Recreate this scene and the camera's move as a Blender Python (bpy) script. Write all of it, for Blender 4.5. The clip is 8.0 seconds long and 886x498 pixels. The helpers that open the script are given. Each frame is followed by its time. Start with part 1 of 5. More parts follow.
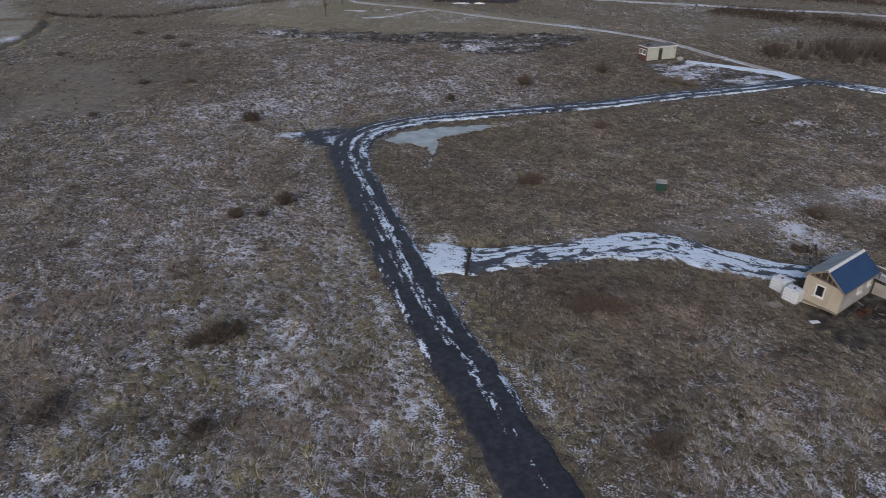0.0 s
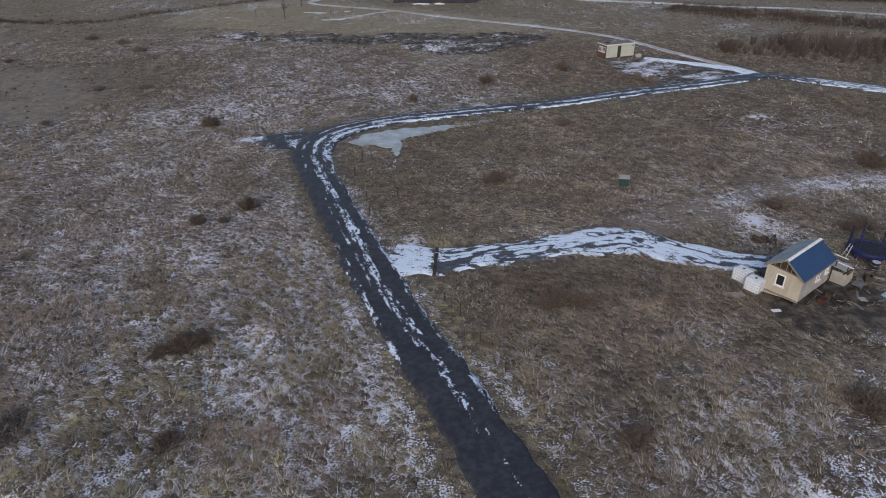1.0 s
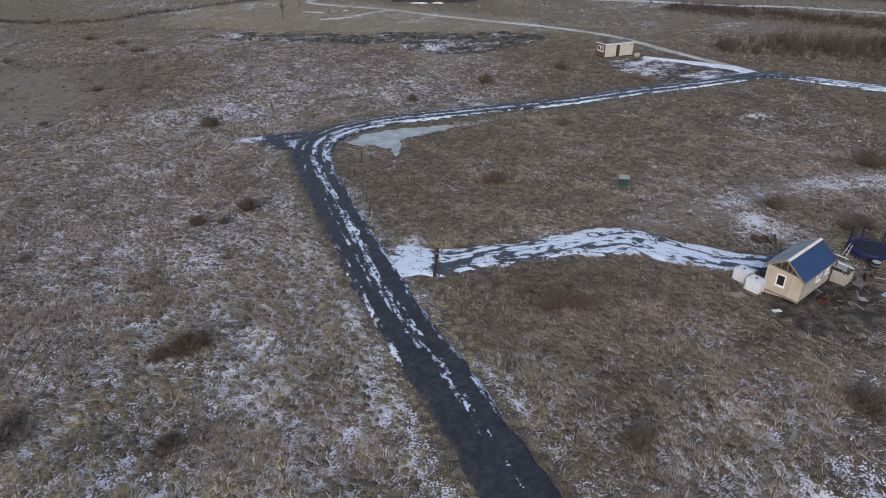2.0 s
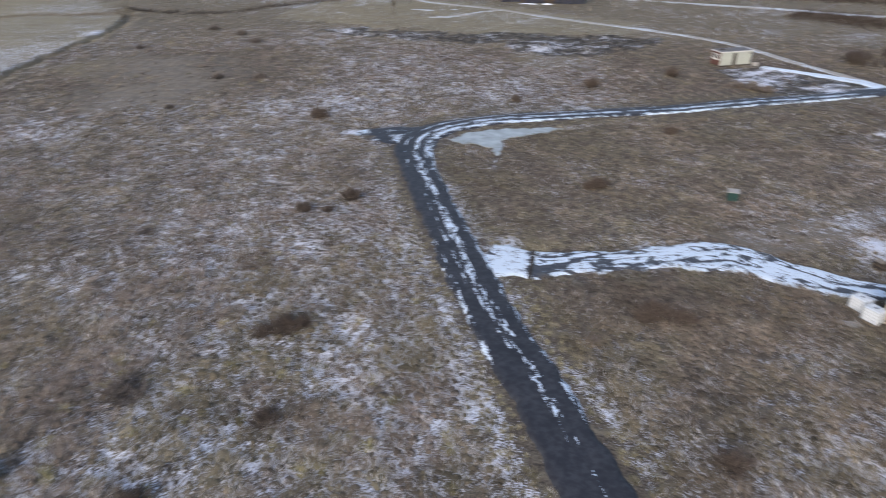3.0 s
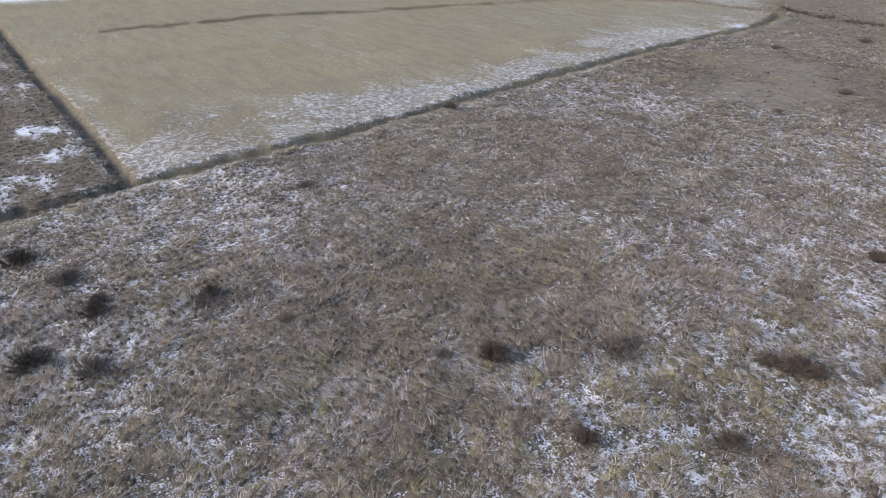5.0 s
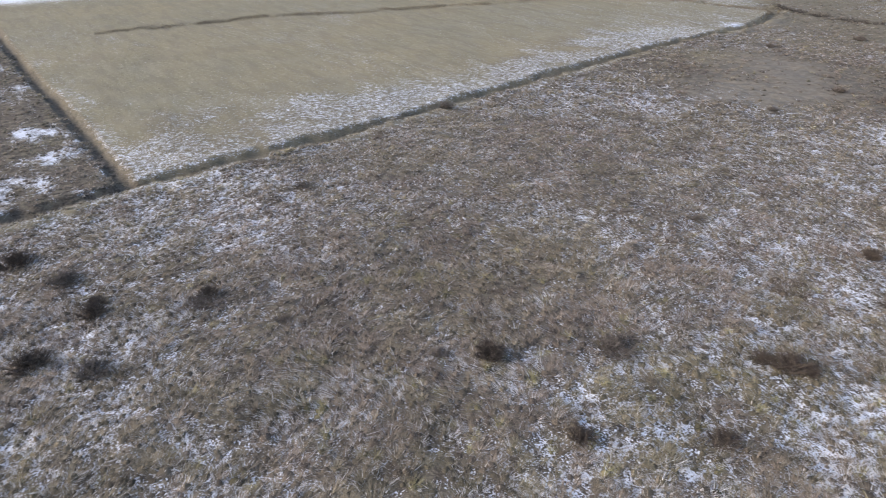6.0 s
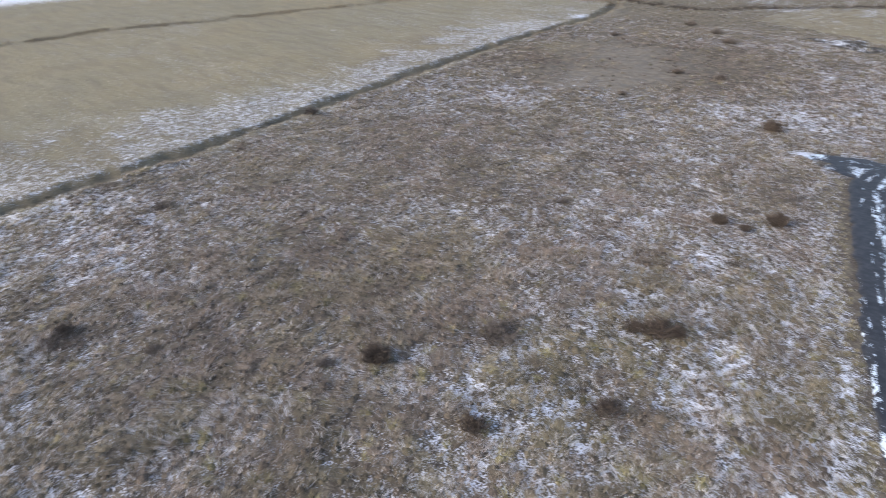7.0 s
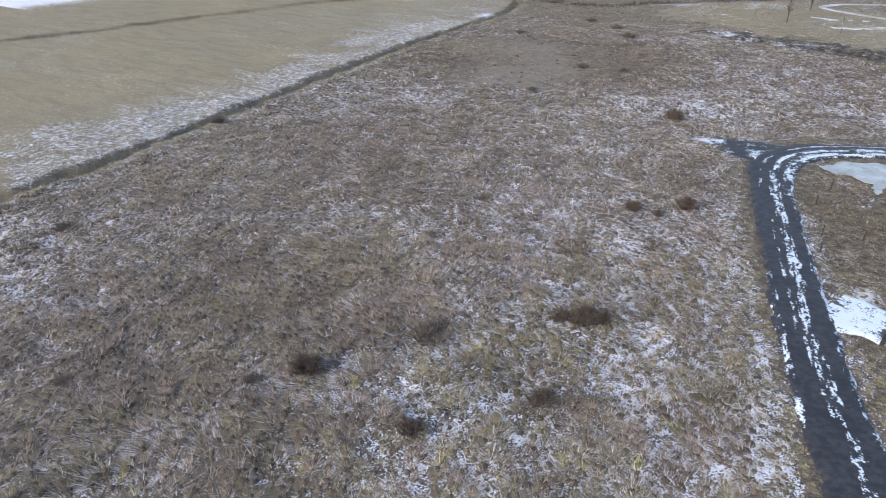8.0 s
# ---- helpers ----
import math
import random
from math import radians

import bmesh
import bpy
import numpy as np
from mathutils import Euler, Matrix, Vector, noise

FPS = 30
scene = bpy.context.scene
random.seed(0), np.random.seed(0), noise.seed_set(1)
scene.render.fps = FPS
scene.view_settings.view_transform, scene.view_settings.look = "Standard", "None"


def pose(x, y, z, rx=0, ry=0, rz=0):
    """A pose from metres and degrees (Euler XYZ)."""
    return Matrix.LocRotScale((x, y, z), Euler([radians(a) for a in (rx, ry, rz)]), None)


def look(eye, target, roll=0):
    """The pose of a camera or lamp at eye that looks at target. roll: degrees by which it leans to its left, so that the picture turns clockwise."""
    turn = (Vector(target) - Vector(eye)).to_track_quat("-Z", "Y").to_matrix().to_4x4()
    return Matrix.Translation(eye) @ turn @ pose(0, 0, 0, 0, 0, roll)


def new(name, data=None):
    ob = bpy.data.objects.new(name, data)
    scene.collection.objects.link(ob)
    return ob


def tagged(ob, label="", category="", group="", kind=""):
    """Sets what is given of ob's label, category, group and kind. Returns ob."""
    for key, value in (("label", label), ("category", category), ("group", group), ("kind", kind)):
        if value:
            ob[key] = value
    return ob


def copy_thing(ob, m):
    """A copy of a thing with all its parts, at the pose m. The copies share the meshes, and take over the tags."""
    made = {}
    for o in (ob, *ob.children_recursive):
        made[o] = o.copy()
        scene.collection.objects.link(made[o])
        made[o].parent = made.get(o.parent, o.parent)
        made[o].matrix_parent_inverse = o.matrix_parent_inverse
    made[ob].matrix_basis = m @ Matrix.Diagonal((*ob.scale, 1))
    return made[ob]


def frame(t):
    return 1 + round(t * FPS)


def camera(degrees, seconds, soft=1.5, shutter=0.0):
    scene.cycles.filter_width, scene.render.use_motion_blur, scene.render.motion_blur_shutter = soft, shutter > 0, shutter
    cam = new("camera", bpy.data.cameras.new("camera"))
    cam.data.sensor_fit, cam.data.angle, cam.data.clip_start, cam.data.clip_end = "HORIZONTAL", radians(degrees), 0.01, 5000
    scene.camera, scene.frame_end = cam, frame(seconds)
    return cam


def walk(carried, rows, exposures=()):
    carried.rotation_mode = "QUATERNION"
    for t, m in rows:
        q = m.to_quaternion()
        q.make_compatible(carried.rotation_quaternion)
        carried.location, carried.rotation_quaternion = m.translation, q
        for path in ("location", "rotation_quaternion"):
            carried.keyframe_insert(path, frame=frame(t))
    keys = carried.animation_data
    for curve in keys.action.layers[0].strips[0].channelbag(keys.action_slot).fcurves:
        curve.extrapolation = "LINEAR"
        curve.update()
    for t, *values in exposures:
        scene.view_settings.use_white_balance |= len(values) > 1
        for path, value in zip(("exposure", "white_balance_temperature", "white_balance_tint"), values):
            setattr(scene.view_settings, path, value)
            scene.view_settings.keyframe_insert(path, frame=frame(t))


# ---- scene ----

# ------------------------------------------------------------------ camera
cam = camera(67.0, 8.0, soft=0.6, shutter=0.5)
ROWS = [
    (0.0, 0.54, 0.00, 26.47, 0.00, -28.68, 0.18),
    (0.5, 0.66, 0.09, 26.40, -2.34, -28.63, 0.04),
    (1.0, 0.60, 0.17, 26.36, -3.15, -28.60, -0.06),
    (2.3, 0.33, 0.30, 26.52, -3.33, -28.74, -0.12),
    (2.5, 0.23, 0.24, 26.48, -1.79, -28.69, -0.12),
    (3.0, -0.27, 0.03, 26.57, 5.21, -28.73, 0.08),
    (3.5, -0.64, -0.18, 26.62, 20.97, -28.95, 0.42),
    (4.0, -0.57, -0.39, 26.40, 42.92, -28.90, 0.46),
    (4.5, -0.12, -0.26, 26.39, 52.95, -28.95, 0.40),
    (4.7, -0.09, -0.21, 26.35, 54.17, -28.92, 0.28),
    (5.8, 0.03, -0.36, 26.62, 55.62, -29.10, 0.19),
    (6.0, 0.15, -0.26, 26.58, 54.84, -29.03, 0.04),
    (6.5, 0.24, 0.06, 26.45, 50.65, -28.95, -0.32),
    (7.0, 0.25, 0.40, 26.24, 43.57, -28.86, -0.59),
    (7.5, 0.04, 0.48, 26.08, 37.76, -28.82, -0.69),
    (8.0, -0.13, 0.51, 25.95, 35.89, -28.75, -0.70),
]
EXPOSURES = [(0.0, -0.46, 6030, 15), (0.5, -0.33, 6030, 15), (1.2, -0.22, 6030, 15), (2.5, 0.12, 6040, 14), (3.0, 0.3, 6050, 14), (4.0, 0.53, 6200, 14), (6.5, 0.68, 6190, 13), (8.0, 0.69, 6030, 13)]
walk(cam, [(t, pose(x, y, z, 90 + p, 0, a) @ pose(0, 0, 0, 0, 0, r)) for t, x, y, z, a, p, r in ROWS], EXPOSURES)

# ------------------------------------------------------------------ light
SUN_UP, SUN_WAY = 28.0, 200.0      # degrees above the horizon, and clockwise from north (+y)
world = bpy.data.worlds.new("winter_sky")
scene.world = world
world.use_nodes = True
wn = world.node_tree
sky = wn.nodes.new("ShaderNodeTexSky")
sky.sky_type = "NISHITA"
sky.sun_disc = False
sky.sun_elevation = radians(SUN_UP)
sky.sun_rotation = radians(SUN_WAY)
sky.air_density, sky.dust_density, sky.ozone_density = 1.2, 3.0, 1.0
wn.links.new(sky.outputs[0], wn.nodes["Background"].inputs[0])
wn.nodes["Background"].inputs[1].default_value = 0.155
lamp = bpy.data.lights.new("sun", "SUN")
lamp.energy, lamp.angle, lamp.color = 1.1, radians(15), (1.0, 0.95, 0.88)
a, e = radians(SUN_WAY), radians(SUN_UP)
toward = Vector((math.sin(a) * math.cos(e), math.cos(a) * math.cos(e), math.sin(e)))
new("sun", lamp).matrix_world = look(toward * 100, (0, 0, 0))


# ------------------------------------------------------------------ noise and curves
def lattice(ix, iy, seed):
    h = (ix.astype(np.int64) * 374761393 + iy.astype(np.int64) * 668265263 + seed * 1442695041) & 0xFFFFFFFF
    h = ((h ^ (h >> 13)) * 1274126177) & 0xFFFFFFFF
    return ((h ^ (h >> 16)) & 0xFFFFFF) / float(0xFFFFFF)


def vnoise(x, y, size, seed):
    """Smooth value noise, 0 to 1, with features of that size in metres."""
    x, y = np.asarray(x, float) / size, np.asarray(y, float) / size
    ix, iy = np.floor(x), np.floor(y)
    fx, fy = x - ix, y - iy
    fx, fy = fx * fx * (3 - 2 * fx), fy * fy * (3 - 2 * fy)
    a, b = lattice(ix, iy, seed), lattice(ix + 1, iy, seed)
    c, d = lattice(ix, iy + 1, seed), lattice(ix + 1, iy + 1, seed)
    return (a * (1 - fx) + b * fx) * (1 - fy) + (c * (1 - fx) + d * fx) * fy


def fbm(x, y, size, seed, octaves=3):
    total, weight, amp = 0.0, 0.0, 1.0
    for k in range(octaves):
        c, s = math.cos(0.6 + 1.1 * k), math.sin(0.6 + 1.1 * k)
        total = total + amp * vnoise(x * c - y * s + 17.3 * k, x * s + y * c - 9.1 * k, size / 2 ** k, seed + 31 * k)
        weight += amp
        amp *= 0.55
    return np.clip(0.5 + (total / weight - 0.5) * 1.7, 0, 1)


def step(a, b, v):
    t = np.clip((np.asarray(v, float) - a) / (b - a), 0, 1)
    return t * t * (3 - 2 * t)


def bump(x, y, cx, cy, r):
    return np.exp(-((x - cx) ** 2 + (y - cy) ** 2) / (r * r))


def curve_through(points, gap):
    """Points at even steps along a smooth curve through the given ones."""
    p = np.array(points, float)
    p = np.vstack([2 * p[0] - p[1], p, 2 * p[-1] - p[-2]])
    out = []
    for i in range(1, len(p) - 2):
        t = np.linspace(0, 1, 24, endpoint=False)[:, None]
        a, b, c, d = p[i - 1], p[i], p[i + 1], p[i + 2]
        out.append(0.5 * (2 * b + (c - a) * t + (2 * a - 5 * b + 4 * c - d) * t ** 2 + (3 * b - a - 3 * c + d) * t ** 3))
    out = np.vstack(out + [p[-2:-1]])
    s = np.concatenate([[0], np.cumsum(np.hypot(*np.diff(out[:, :2], axis=0).T))])
    n = max(2, int(s[-1] / gap))
    even = np.linspace(0, s[-1], n)
    return np.stack([np.interp(even, s, out[:, k]) for k in range(p.shape[1])], 1), even


def away(x, y, line):
    """Distance from the line, and the side (positive to its left)."""
    x, y = np.asarray(x, float), np.asarray(y, float)
    best, side = np.full(x.shape, 1e9), np.zeros(x.shape)
    for (ax, ay), (bx_, by_) in zip(line[:-1, :2], line[1:, :2]):
        dx, dy = bx_ - ax, by_ - ay
        t = np.clip(((x - ax) * dx + (y - ay) * dy) / (dx * dx + dy * dy), 0, 1)
        d = np.hypot(x - ax - t * dx, y - ay - t * dy)
        near = d < best
        best = np.where(near, d, best)
        side = np.where(near, np.sign(dx * (y - ay) - dy * (x - ax)), side)
    return best, side


def inside(x, y, poly):
    x, y = np.asarray(x, float), np.asarray(y, float)
    odd = np.zeros(x.shape, bool)
    n = len(poly)
    for i in range(n):
        (ax, ay), (bx_, by_) = poly[i], poly[(i + 1) % n]
        if ay == by_:
            continue
        odd ^= ((ay > y) != (by_ > y)) & (x < (bx_ - ax) * (y - ay) / (by_ - ay) + ax)
    return odd


# ------------------------------------------------------------------ the plan
MAIN = [(24, -30), (16, -8), (9.2, 12.5), (5.6, 22.8), (4.3, 26.3), (2.85, 30.8), (0.75, 35.9), (-1.3, 41.5), (-3.68, 49.0),
        (-6.55, 58.1), (-9.05, 66.5), (-10.1, 73.0), (-8.4, 78.0), (-5.0, 80.9), (-0.9, 83.2), (6.5, 85.3), (14.2, 87.5),
        (22.4, 89.7), (31.3, 93.1), (40.7, 96.2), (50.8, 99.8), (56.3, 101.8), (60.3, 99.9), (66.1, 95.7), (72.0, 91.7), (100, 74), (170, 30)]
DRIVE = [(-1.2, 47.3, 2.6), (0.6, 46.7, 2.5), (3.0, 46.4, 2.15), (5.0, 46.75, 1.95), (7.0, 47.1, 1.75), (10.0, 47.75, 1.6), (13.3, 48.6, 1.8), (16.2, 48.85, 2.35),
         (18.9, 48.9, 2.45), (21.2, 47.5, 2.2), (23.2, 46.3, 2.05), (25.5, 45.3, 1.8), (27.6, 44.9, 1.4), (29.5, 44.8, 0.8)]
SPUR = [(-8.8, 75.8, 3.6), (-11.4, 76.0, 3.5), (-14.2, 76.1, 2.9), (-16.8, 75.9, 1.9), (-18.4, 76.0, 0.9)]
FAN = [(-18.6, 77.0), (-14.4, 79.0), (-9.0, 79.9), (-10.0, 72.0), (-13.2, 73.2)]
TAIL = np.array([(-0.2, 74.5), (-0.4, 70.0), (-0.7, 65.6)])
LANE = [(56.0, 103.0), (54.3, 107.5), (48.7, 117.8), (42.6, 131.5), (33.6, 141.2), (23.0, 148.9), (11.3, 156.5), (-1.4, 166.8),
        (-9.7, 171.5), (-17.3, 175.5), (-23.0, 180.0), (-20.5, 186.5), (-14, 190), (10, 200), (60, 215)]
CABIN_TRACK = [(41.7, 115.0), (46.0, 112.2), (50.0, 109.4), (53.6, 106.6), (55.0, 104.0), (53.5, 102.0)]
LOOP = [(-17.5, 155.2), (-11.5, 157.9), (-7.3, 162.5), (-2.2, 166.4)]
FAR_ROAD = [(30, 186), (62.7, 175.4), (73.8, 170.3), (81.0, 167.2), (93.8, 164.4), (104, 158.4), (111, 154.9), (150, 136), (260, 90)]
DITCH = [(-60, -60), (-64.0, -16), (-66.0, 0.4), (-67.2, 9.1), (-68.0, 25), (-69.9, 42), (-72.4, 58), (-75.2, 77), (-77.6, 98), (-79.2, 116), (-80.3, 134), (-86, 152), (-100, 168)]
DITCH_WEST = [(-67.6, 9.2), (-79.5, 9.0), (-89.1, 8.6), (-103.5, 8.0), (-118.7, 7.2), (-160, 6.0), (-300, 2.0)]
HEDGE = [(-150, 22), (-147.5, 40), (-146.5, 58.3), (-139, 77), (-133, 101), (-125, 129), (-108, 149), (-86, 153)]
TRACK = [(18, 51.2), (24.7, 53.2), (31.6, 56.9), (38.1, 58.8), (44.7, 60.3), (52, 61), (75, 60)]
YARD = [(33.6, 112.6), (41.7, 114.6), (53.9, 106.6), (55.3, 103.8), (50.2, 101.0), (40.4, 98.2), (35.0, 101.6)]
PUDDLE = [(-6.0, 74.9), (-5.4, 76.2), (-3.7, 78.0), (-0.3, 79.4), (2.1, 79.6), (4.2, 80.0), (6.6, 80.6), (6.8, 80.0), (3.8, 77.6), (1.7, 77.0), (0.3, 75.9), (-0.1, 73.4),
          (-0.5, 70.6), (-1.2, 70.8), (-1.5, 72.6), (-2.4, 73.0), (-3.4, 74.0), (-4.5, 73.2)]
SOIL = [(-38, 139), (-30, 141.5), (-20, 139.5), (-11, 138), (-1, 139.5), (12, 137), (23, 138.5), (28, 136.5), (29, 131), (24, 127), (19, 121.5),
        (11, 119), (4, 120), (1, 124), (-3, 129), (-12, 131.5), (-22, 133), (-33, 136)]
SMOOTH = [(-96, 150), (-84, 133), (-72, 117), (-64, 104), (-58, 94), (-57, 81), (-51, 77), (-46, 82), (-42, 90), (-41, 98), (-45, 109), (-52, 114), (-57, 113), (-67, 122), (-86, 148)]
MEADOW = [(-55, 150), (-44, 174), (-30, 186), (0, 172), (30, 152), (27, 138), (5, 137), (-13, 142), (-36, 144)]
HUT = (27.72, 38.39)

main_line, main_s = curve_through(MAIN, 0.16)
drive_line, drive_s = curve_through(DRIVE, 0.2)
spur_line, spur_s = curve_through(SPUR, 0.25)
lane_line, lane_s = curve_through(LANE, 0.8)
cabin_line, cabin_s = curve_through(CABIN_TRACK, 0.5)
loop_line, loop_s = curve_through(LOOP, 0.5)
far_line, far_s = curve_through(FAR_ROAD, 1.2)
coarse = {k: curve_through(v, 2.0)[0] for k, v in dict(main=MAIN, drive=[p[:2] for p in DRIVE], lane=LANE, ditch=DITCH,
          west=DITCH_WEST, hedge=HEDGE, track=TRACK, spur=[p[:2] for p in SPUR], cab=CABIN_TRACK).items()}


def frayed(x, y, gap):
    """Distance from the ditch, made uneven as its banks are."""
    return np.abs(gap + 1.3 * (fbm(x, y, 3.5, 35, 3) - 0.5))


def hummock(x, y):
    """The uneven rise and fall of old tussocky ground."""
    return fbm(x, y, 1.35, 25, 2)


def plan(x, y):
    """The fields that clothe the ground: what covers it and how much, at plan points."""
    d = {k: away(x, y, v) for k, v in coarse.items()}
    west = (d["ditch"][1] > 0) & (d["ditch"][0] < 400)          # beyond the ditch
    field = west & ((d["west"][1] < 0) | (x < -300))
    parcel = west & ~field
    left = (d["main"][1] > 0) & ~west
    far = step(115, 150, y)
    big, mid = fbm(x, y, 22, 3), fbm(x, y, 6, 5)
    # snow that lies between the tussocks
    c = np.where(left, 0.41 + 0.20 * (big - 0.5) + 0.15 * (mid - 0.5), 0.20 + 0.26 * (mid - 0.5) + 0.22 * (big - 0.5))
    for cx, cy, r, k in ((-48, 19, 8, 0.15), (-2.5, 30.5, 2.5, 0.12), (-11, 31.8, 2.5, 0.12), (-4, 24, 4, 0.12), (-15, 23, 5, 0.06), (-1.5, 35, 2, 0.10), (-19, 26, 3, 0.10), (18, 26, 12, 0.12),
                         (-10, 46, 14, 0.10), (-25, 86, 15, 0.05), (-8, 96, 14, 0.05), (-56, 40, 17, -0.16), (-52, 104, 17, -0.55), (-58, 70, 9, 0.10),
                         (-45, 2, 8, 0.12), (-60, 8, 6, 0.02), (-35, 14, 9, -0.12), (-30, 30, 9, -0.12), (12, 24.5, 5, 0.10), (20, 23, 6, 0.14),
                         (23, 29, 8, 0.12), (12, 53, 4, 0.12), (38, 60, 8, 0.10), (48, 60, 6, 0.08), (13.0, 40.6, 1.0, 0.6),
                         (31.6, 51.9, 2.2, 0.85), (29.2, 49.2, 2.2, 0.55), (33, 47.2, 2.0, 0.5), (46.7, 82.3, 1.6, 0.7), (54.5, 84.1, 2.0, 0.25), (6.0, 29.6, 1.3, 0.3),
                         (-18.2, 76.3, 1.0, 0.6), (5.4, 31.6, 1.2, 0.25), (26.0, 38.0, 0.7, 0.5), (1.0, 50.0, 1.0, 0.8), (8.5, 80.9, 1.2, 0.5), (10.6, 81.8, 1.1, 0.5), (-0.9, 68.6, 0.6, 0.5), (-1.1, 66.4, 0.5, 0.4), (-4.0, 71.0, 2.0, 0.2), (-32, 139.3, 3, 0.8), (5, 126, 4, 0.4), (12, 43.2, 2.5, -0.2)):
        c = c + k * bump(x, y, cx, cy, r)
    c = np.where(left, c * (1 - 0.8 * step(8, 26, x)), c)
    c = np.where(far > 0, c * (1 - far) + far * (0.24 + 0.30 * (big - 0.5) + 0.20 * (mid - 0.5)), c)
    gap = frayed(x, y, d["ditch"][0])
    gapw = d["west"][0]
    fringe = field * (1 - 0.5 * step(95, 125, y)) * step(0.0, 1.05, step(24, 2.0, gap + 12 * (mid - 0.5)) * (0.60 + 0.7 * fbm(x, y, 2.6, 36, 3)))
    c = np.where(field, 0.15 + 0.22 * (big - 0.5) + 0.16 * (fbm(x * 0.35, y, 3.0, 38, 2) - 0.5) + 0.31 * fringe + 0.13 * step(50, 6, gap) * step(25, 55, y)
                 + 0.24 * step(6, 2, gapw + 2 * (mid - 0.5)) * step(-175, -85, x), c)
    c = np.where(field, np.minimum(c, 0.50) + 0.4 * bump(x, y, -82, 131, 3), c)
    c = np.where(field & (x < -190 + 0.15 * (y - 80)), 0.95, c)
    c = np.where(parcel, 0.26 + 0.75 * (fbm(x * 0.45, y * 1.4, 2.2, 39, 3) - 0.5) + 0.55 * bump(x, y, -80, 3.0, 2.0) + 0.4 * bump(x, y, -90, 2.8, 2.0) + 0.3 * bump(x, y, -72, 0, 4), c)
    sx_, sy_ = x + 4 * (mid - 0.5) + 3 * (fbm(x, y, 2.2, 34, 2) - 0.5), y + 3.5 * (fbm(x, y, 5, 32, 3) - 0.5)
    soil = 1.0 * inside(sx_, sy_, SOIL)
    yard = inside(x, y, YARD)
    dirt = step(2.7, 1.5, d["track"][0] + 1.2 * (mid - 0.5)) * step(17, 21, x)
    c = np.where(soil > 0.4, 0.27 + 0.7 * (fbm(x * 0.35, y, 1.6, 40, 3) - 0.5) + 0.30 * bump(x, y, -31, 139.8, 3) + 0.40 * bump(x, y, 5, 124.5, 3.5), c)
    c = np.where(yard, 0.42 + 0.95 * (fbm(x * 0.34 + y * 0.12, y - 0.35 * x, 1.3, 46, 3) - 0.5), c)
    c = c + 0.14 * dirt
    around = np.minimum(np.hypot(x - 31.0, y - 39.2), np.hypot(x - 28.2, y - 37.2) + 1.6)
    trod = step(5.5, 2.6, around + 2.0 * (mid - 0.5)) * (y < 44)
    c = c * (1 - 0.9 * trod)
    verge = step(3.6, 2.0, d["main"][0]) * step(22, 34, y) * step(74, 62, y)
    c = c + verge * np.where(d["main"][1] > 0, 0.08 * step(52, 44, y) * step(33, 37, y), 0.26)
    hem = step(3.0, 2.3, d["main"][0]) * step(20, 24, y) * step(80, 70, y)
    c = np.where(hem > 0, c * (1 - hem) + hem * np.where(d["main"][1] > 0, 0.12 + 0.22 * step(32, 35, y) * step(50, 44, y), 0.10 + 0.30 * step(26, 31, y)), c)
    fine = 0.35 * fbm(x, y, 1.3, 11, 2) + 0.65 * (1 - hummock(x, y))
    c = c * step(0.7, 1.4, gap) * np.where(west, step(0.5, 1.1, gapw), 1.0)
    snow = np.clip(c + 0.40 * (fine - 0.5) * step(0.0, 0.25, c) * np.where(field, 0.3, 1.0), 0, 1)
    tan = np.where(field, (1.0 - 0.5 * fringe) * (1 - 0.7 * step(2.0, 0.8, gapw)), 0.0)
    wx, wy = x + 9 * (big - 0.5) + 5 * (mid - 0.5), y + 5 * (fbm(x, y, 14, 33) - 0.5) + 3 * (mid - 0.5)
    tan = np.maximum(tan, 0.85 * inside(wx, wy, MEADOW))
    tan = np.maximum(tan, 0.35 * step(0.35, 0.75, bump(x, y, 6, 117, 9) + 0.3 * (mid - 0.5)))
    tan = np.maximum(tan, 0.35 * far)
    bank = 0.75 * step(1.3, 0.4, np.abs(gap - 2.0)) * ~west * step(0.22, 0.55, fbm(x, y, 7, 37, 2))
    lawn = tan
    tan = np.maximum(tan, bank)
    bare = sum(0.25 * inside(x + k + 8 * (fbm(x, y, 9, 28, 3) - 0.5), y + 0.7 * k + 9 * (fbm(x, y, 6, 29, 3) - 0.5), SMOOTH) for k in (-4.5, -1.5, 1.5, 4.5)) * ~west
    c = c * (1 - 0.9 * bare)
    grey = np.maximum(bare, 0.5 * bump(x, y, -60, 40, 16) * ~west)
    tan = np.maximum(tan, 0.55 * step(0.3, 0.75, bump(x, y, -67, 104, 9) + 0.4 * (mid - 0.5)) * ~west * (1 - bare))
    # where rough tussocks stand
    rough = np.where(field | parcel, 0.15 + 0.55 * fringe + 0.35 * parcel, 1.0) * (1 - 0.75 * lawn * (1 - field * 0.4)) * (1 - 0.95 * soil) * (1 - 0.8 * dirt) * (1 - 0.85 * trod)
    rough = rough * (1 - 0.92 * bare) * np.where(yard, 0.12, 1.0)
    rough = np.where(d["main"][0] < 2.15 + 0.5 * step(64, 72, y) * step(84, 78, y) * (x < 0), 0, rough)
    rough = np.where((d["drive"][0] < 2.1 - 0.5 * step(20, 28, x)) & (x < 29.0), 0, rough)
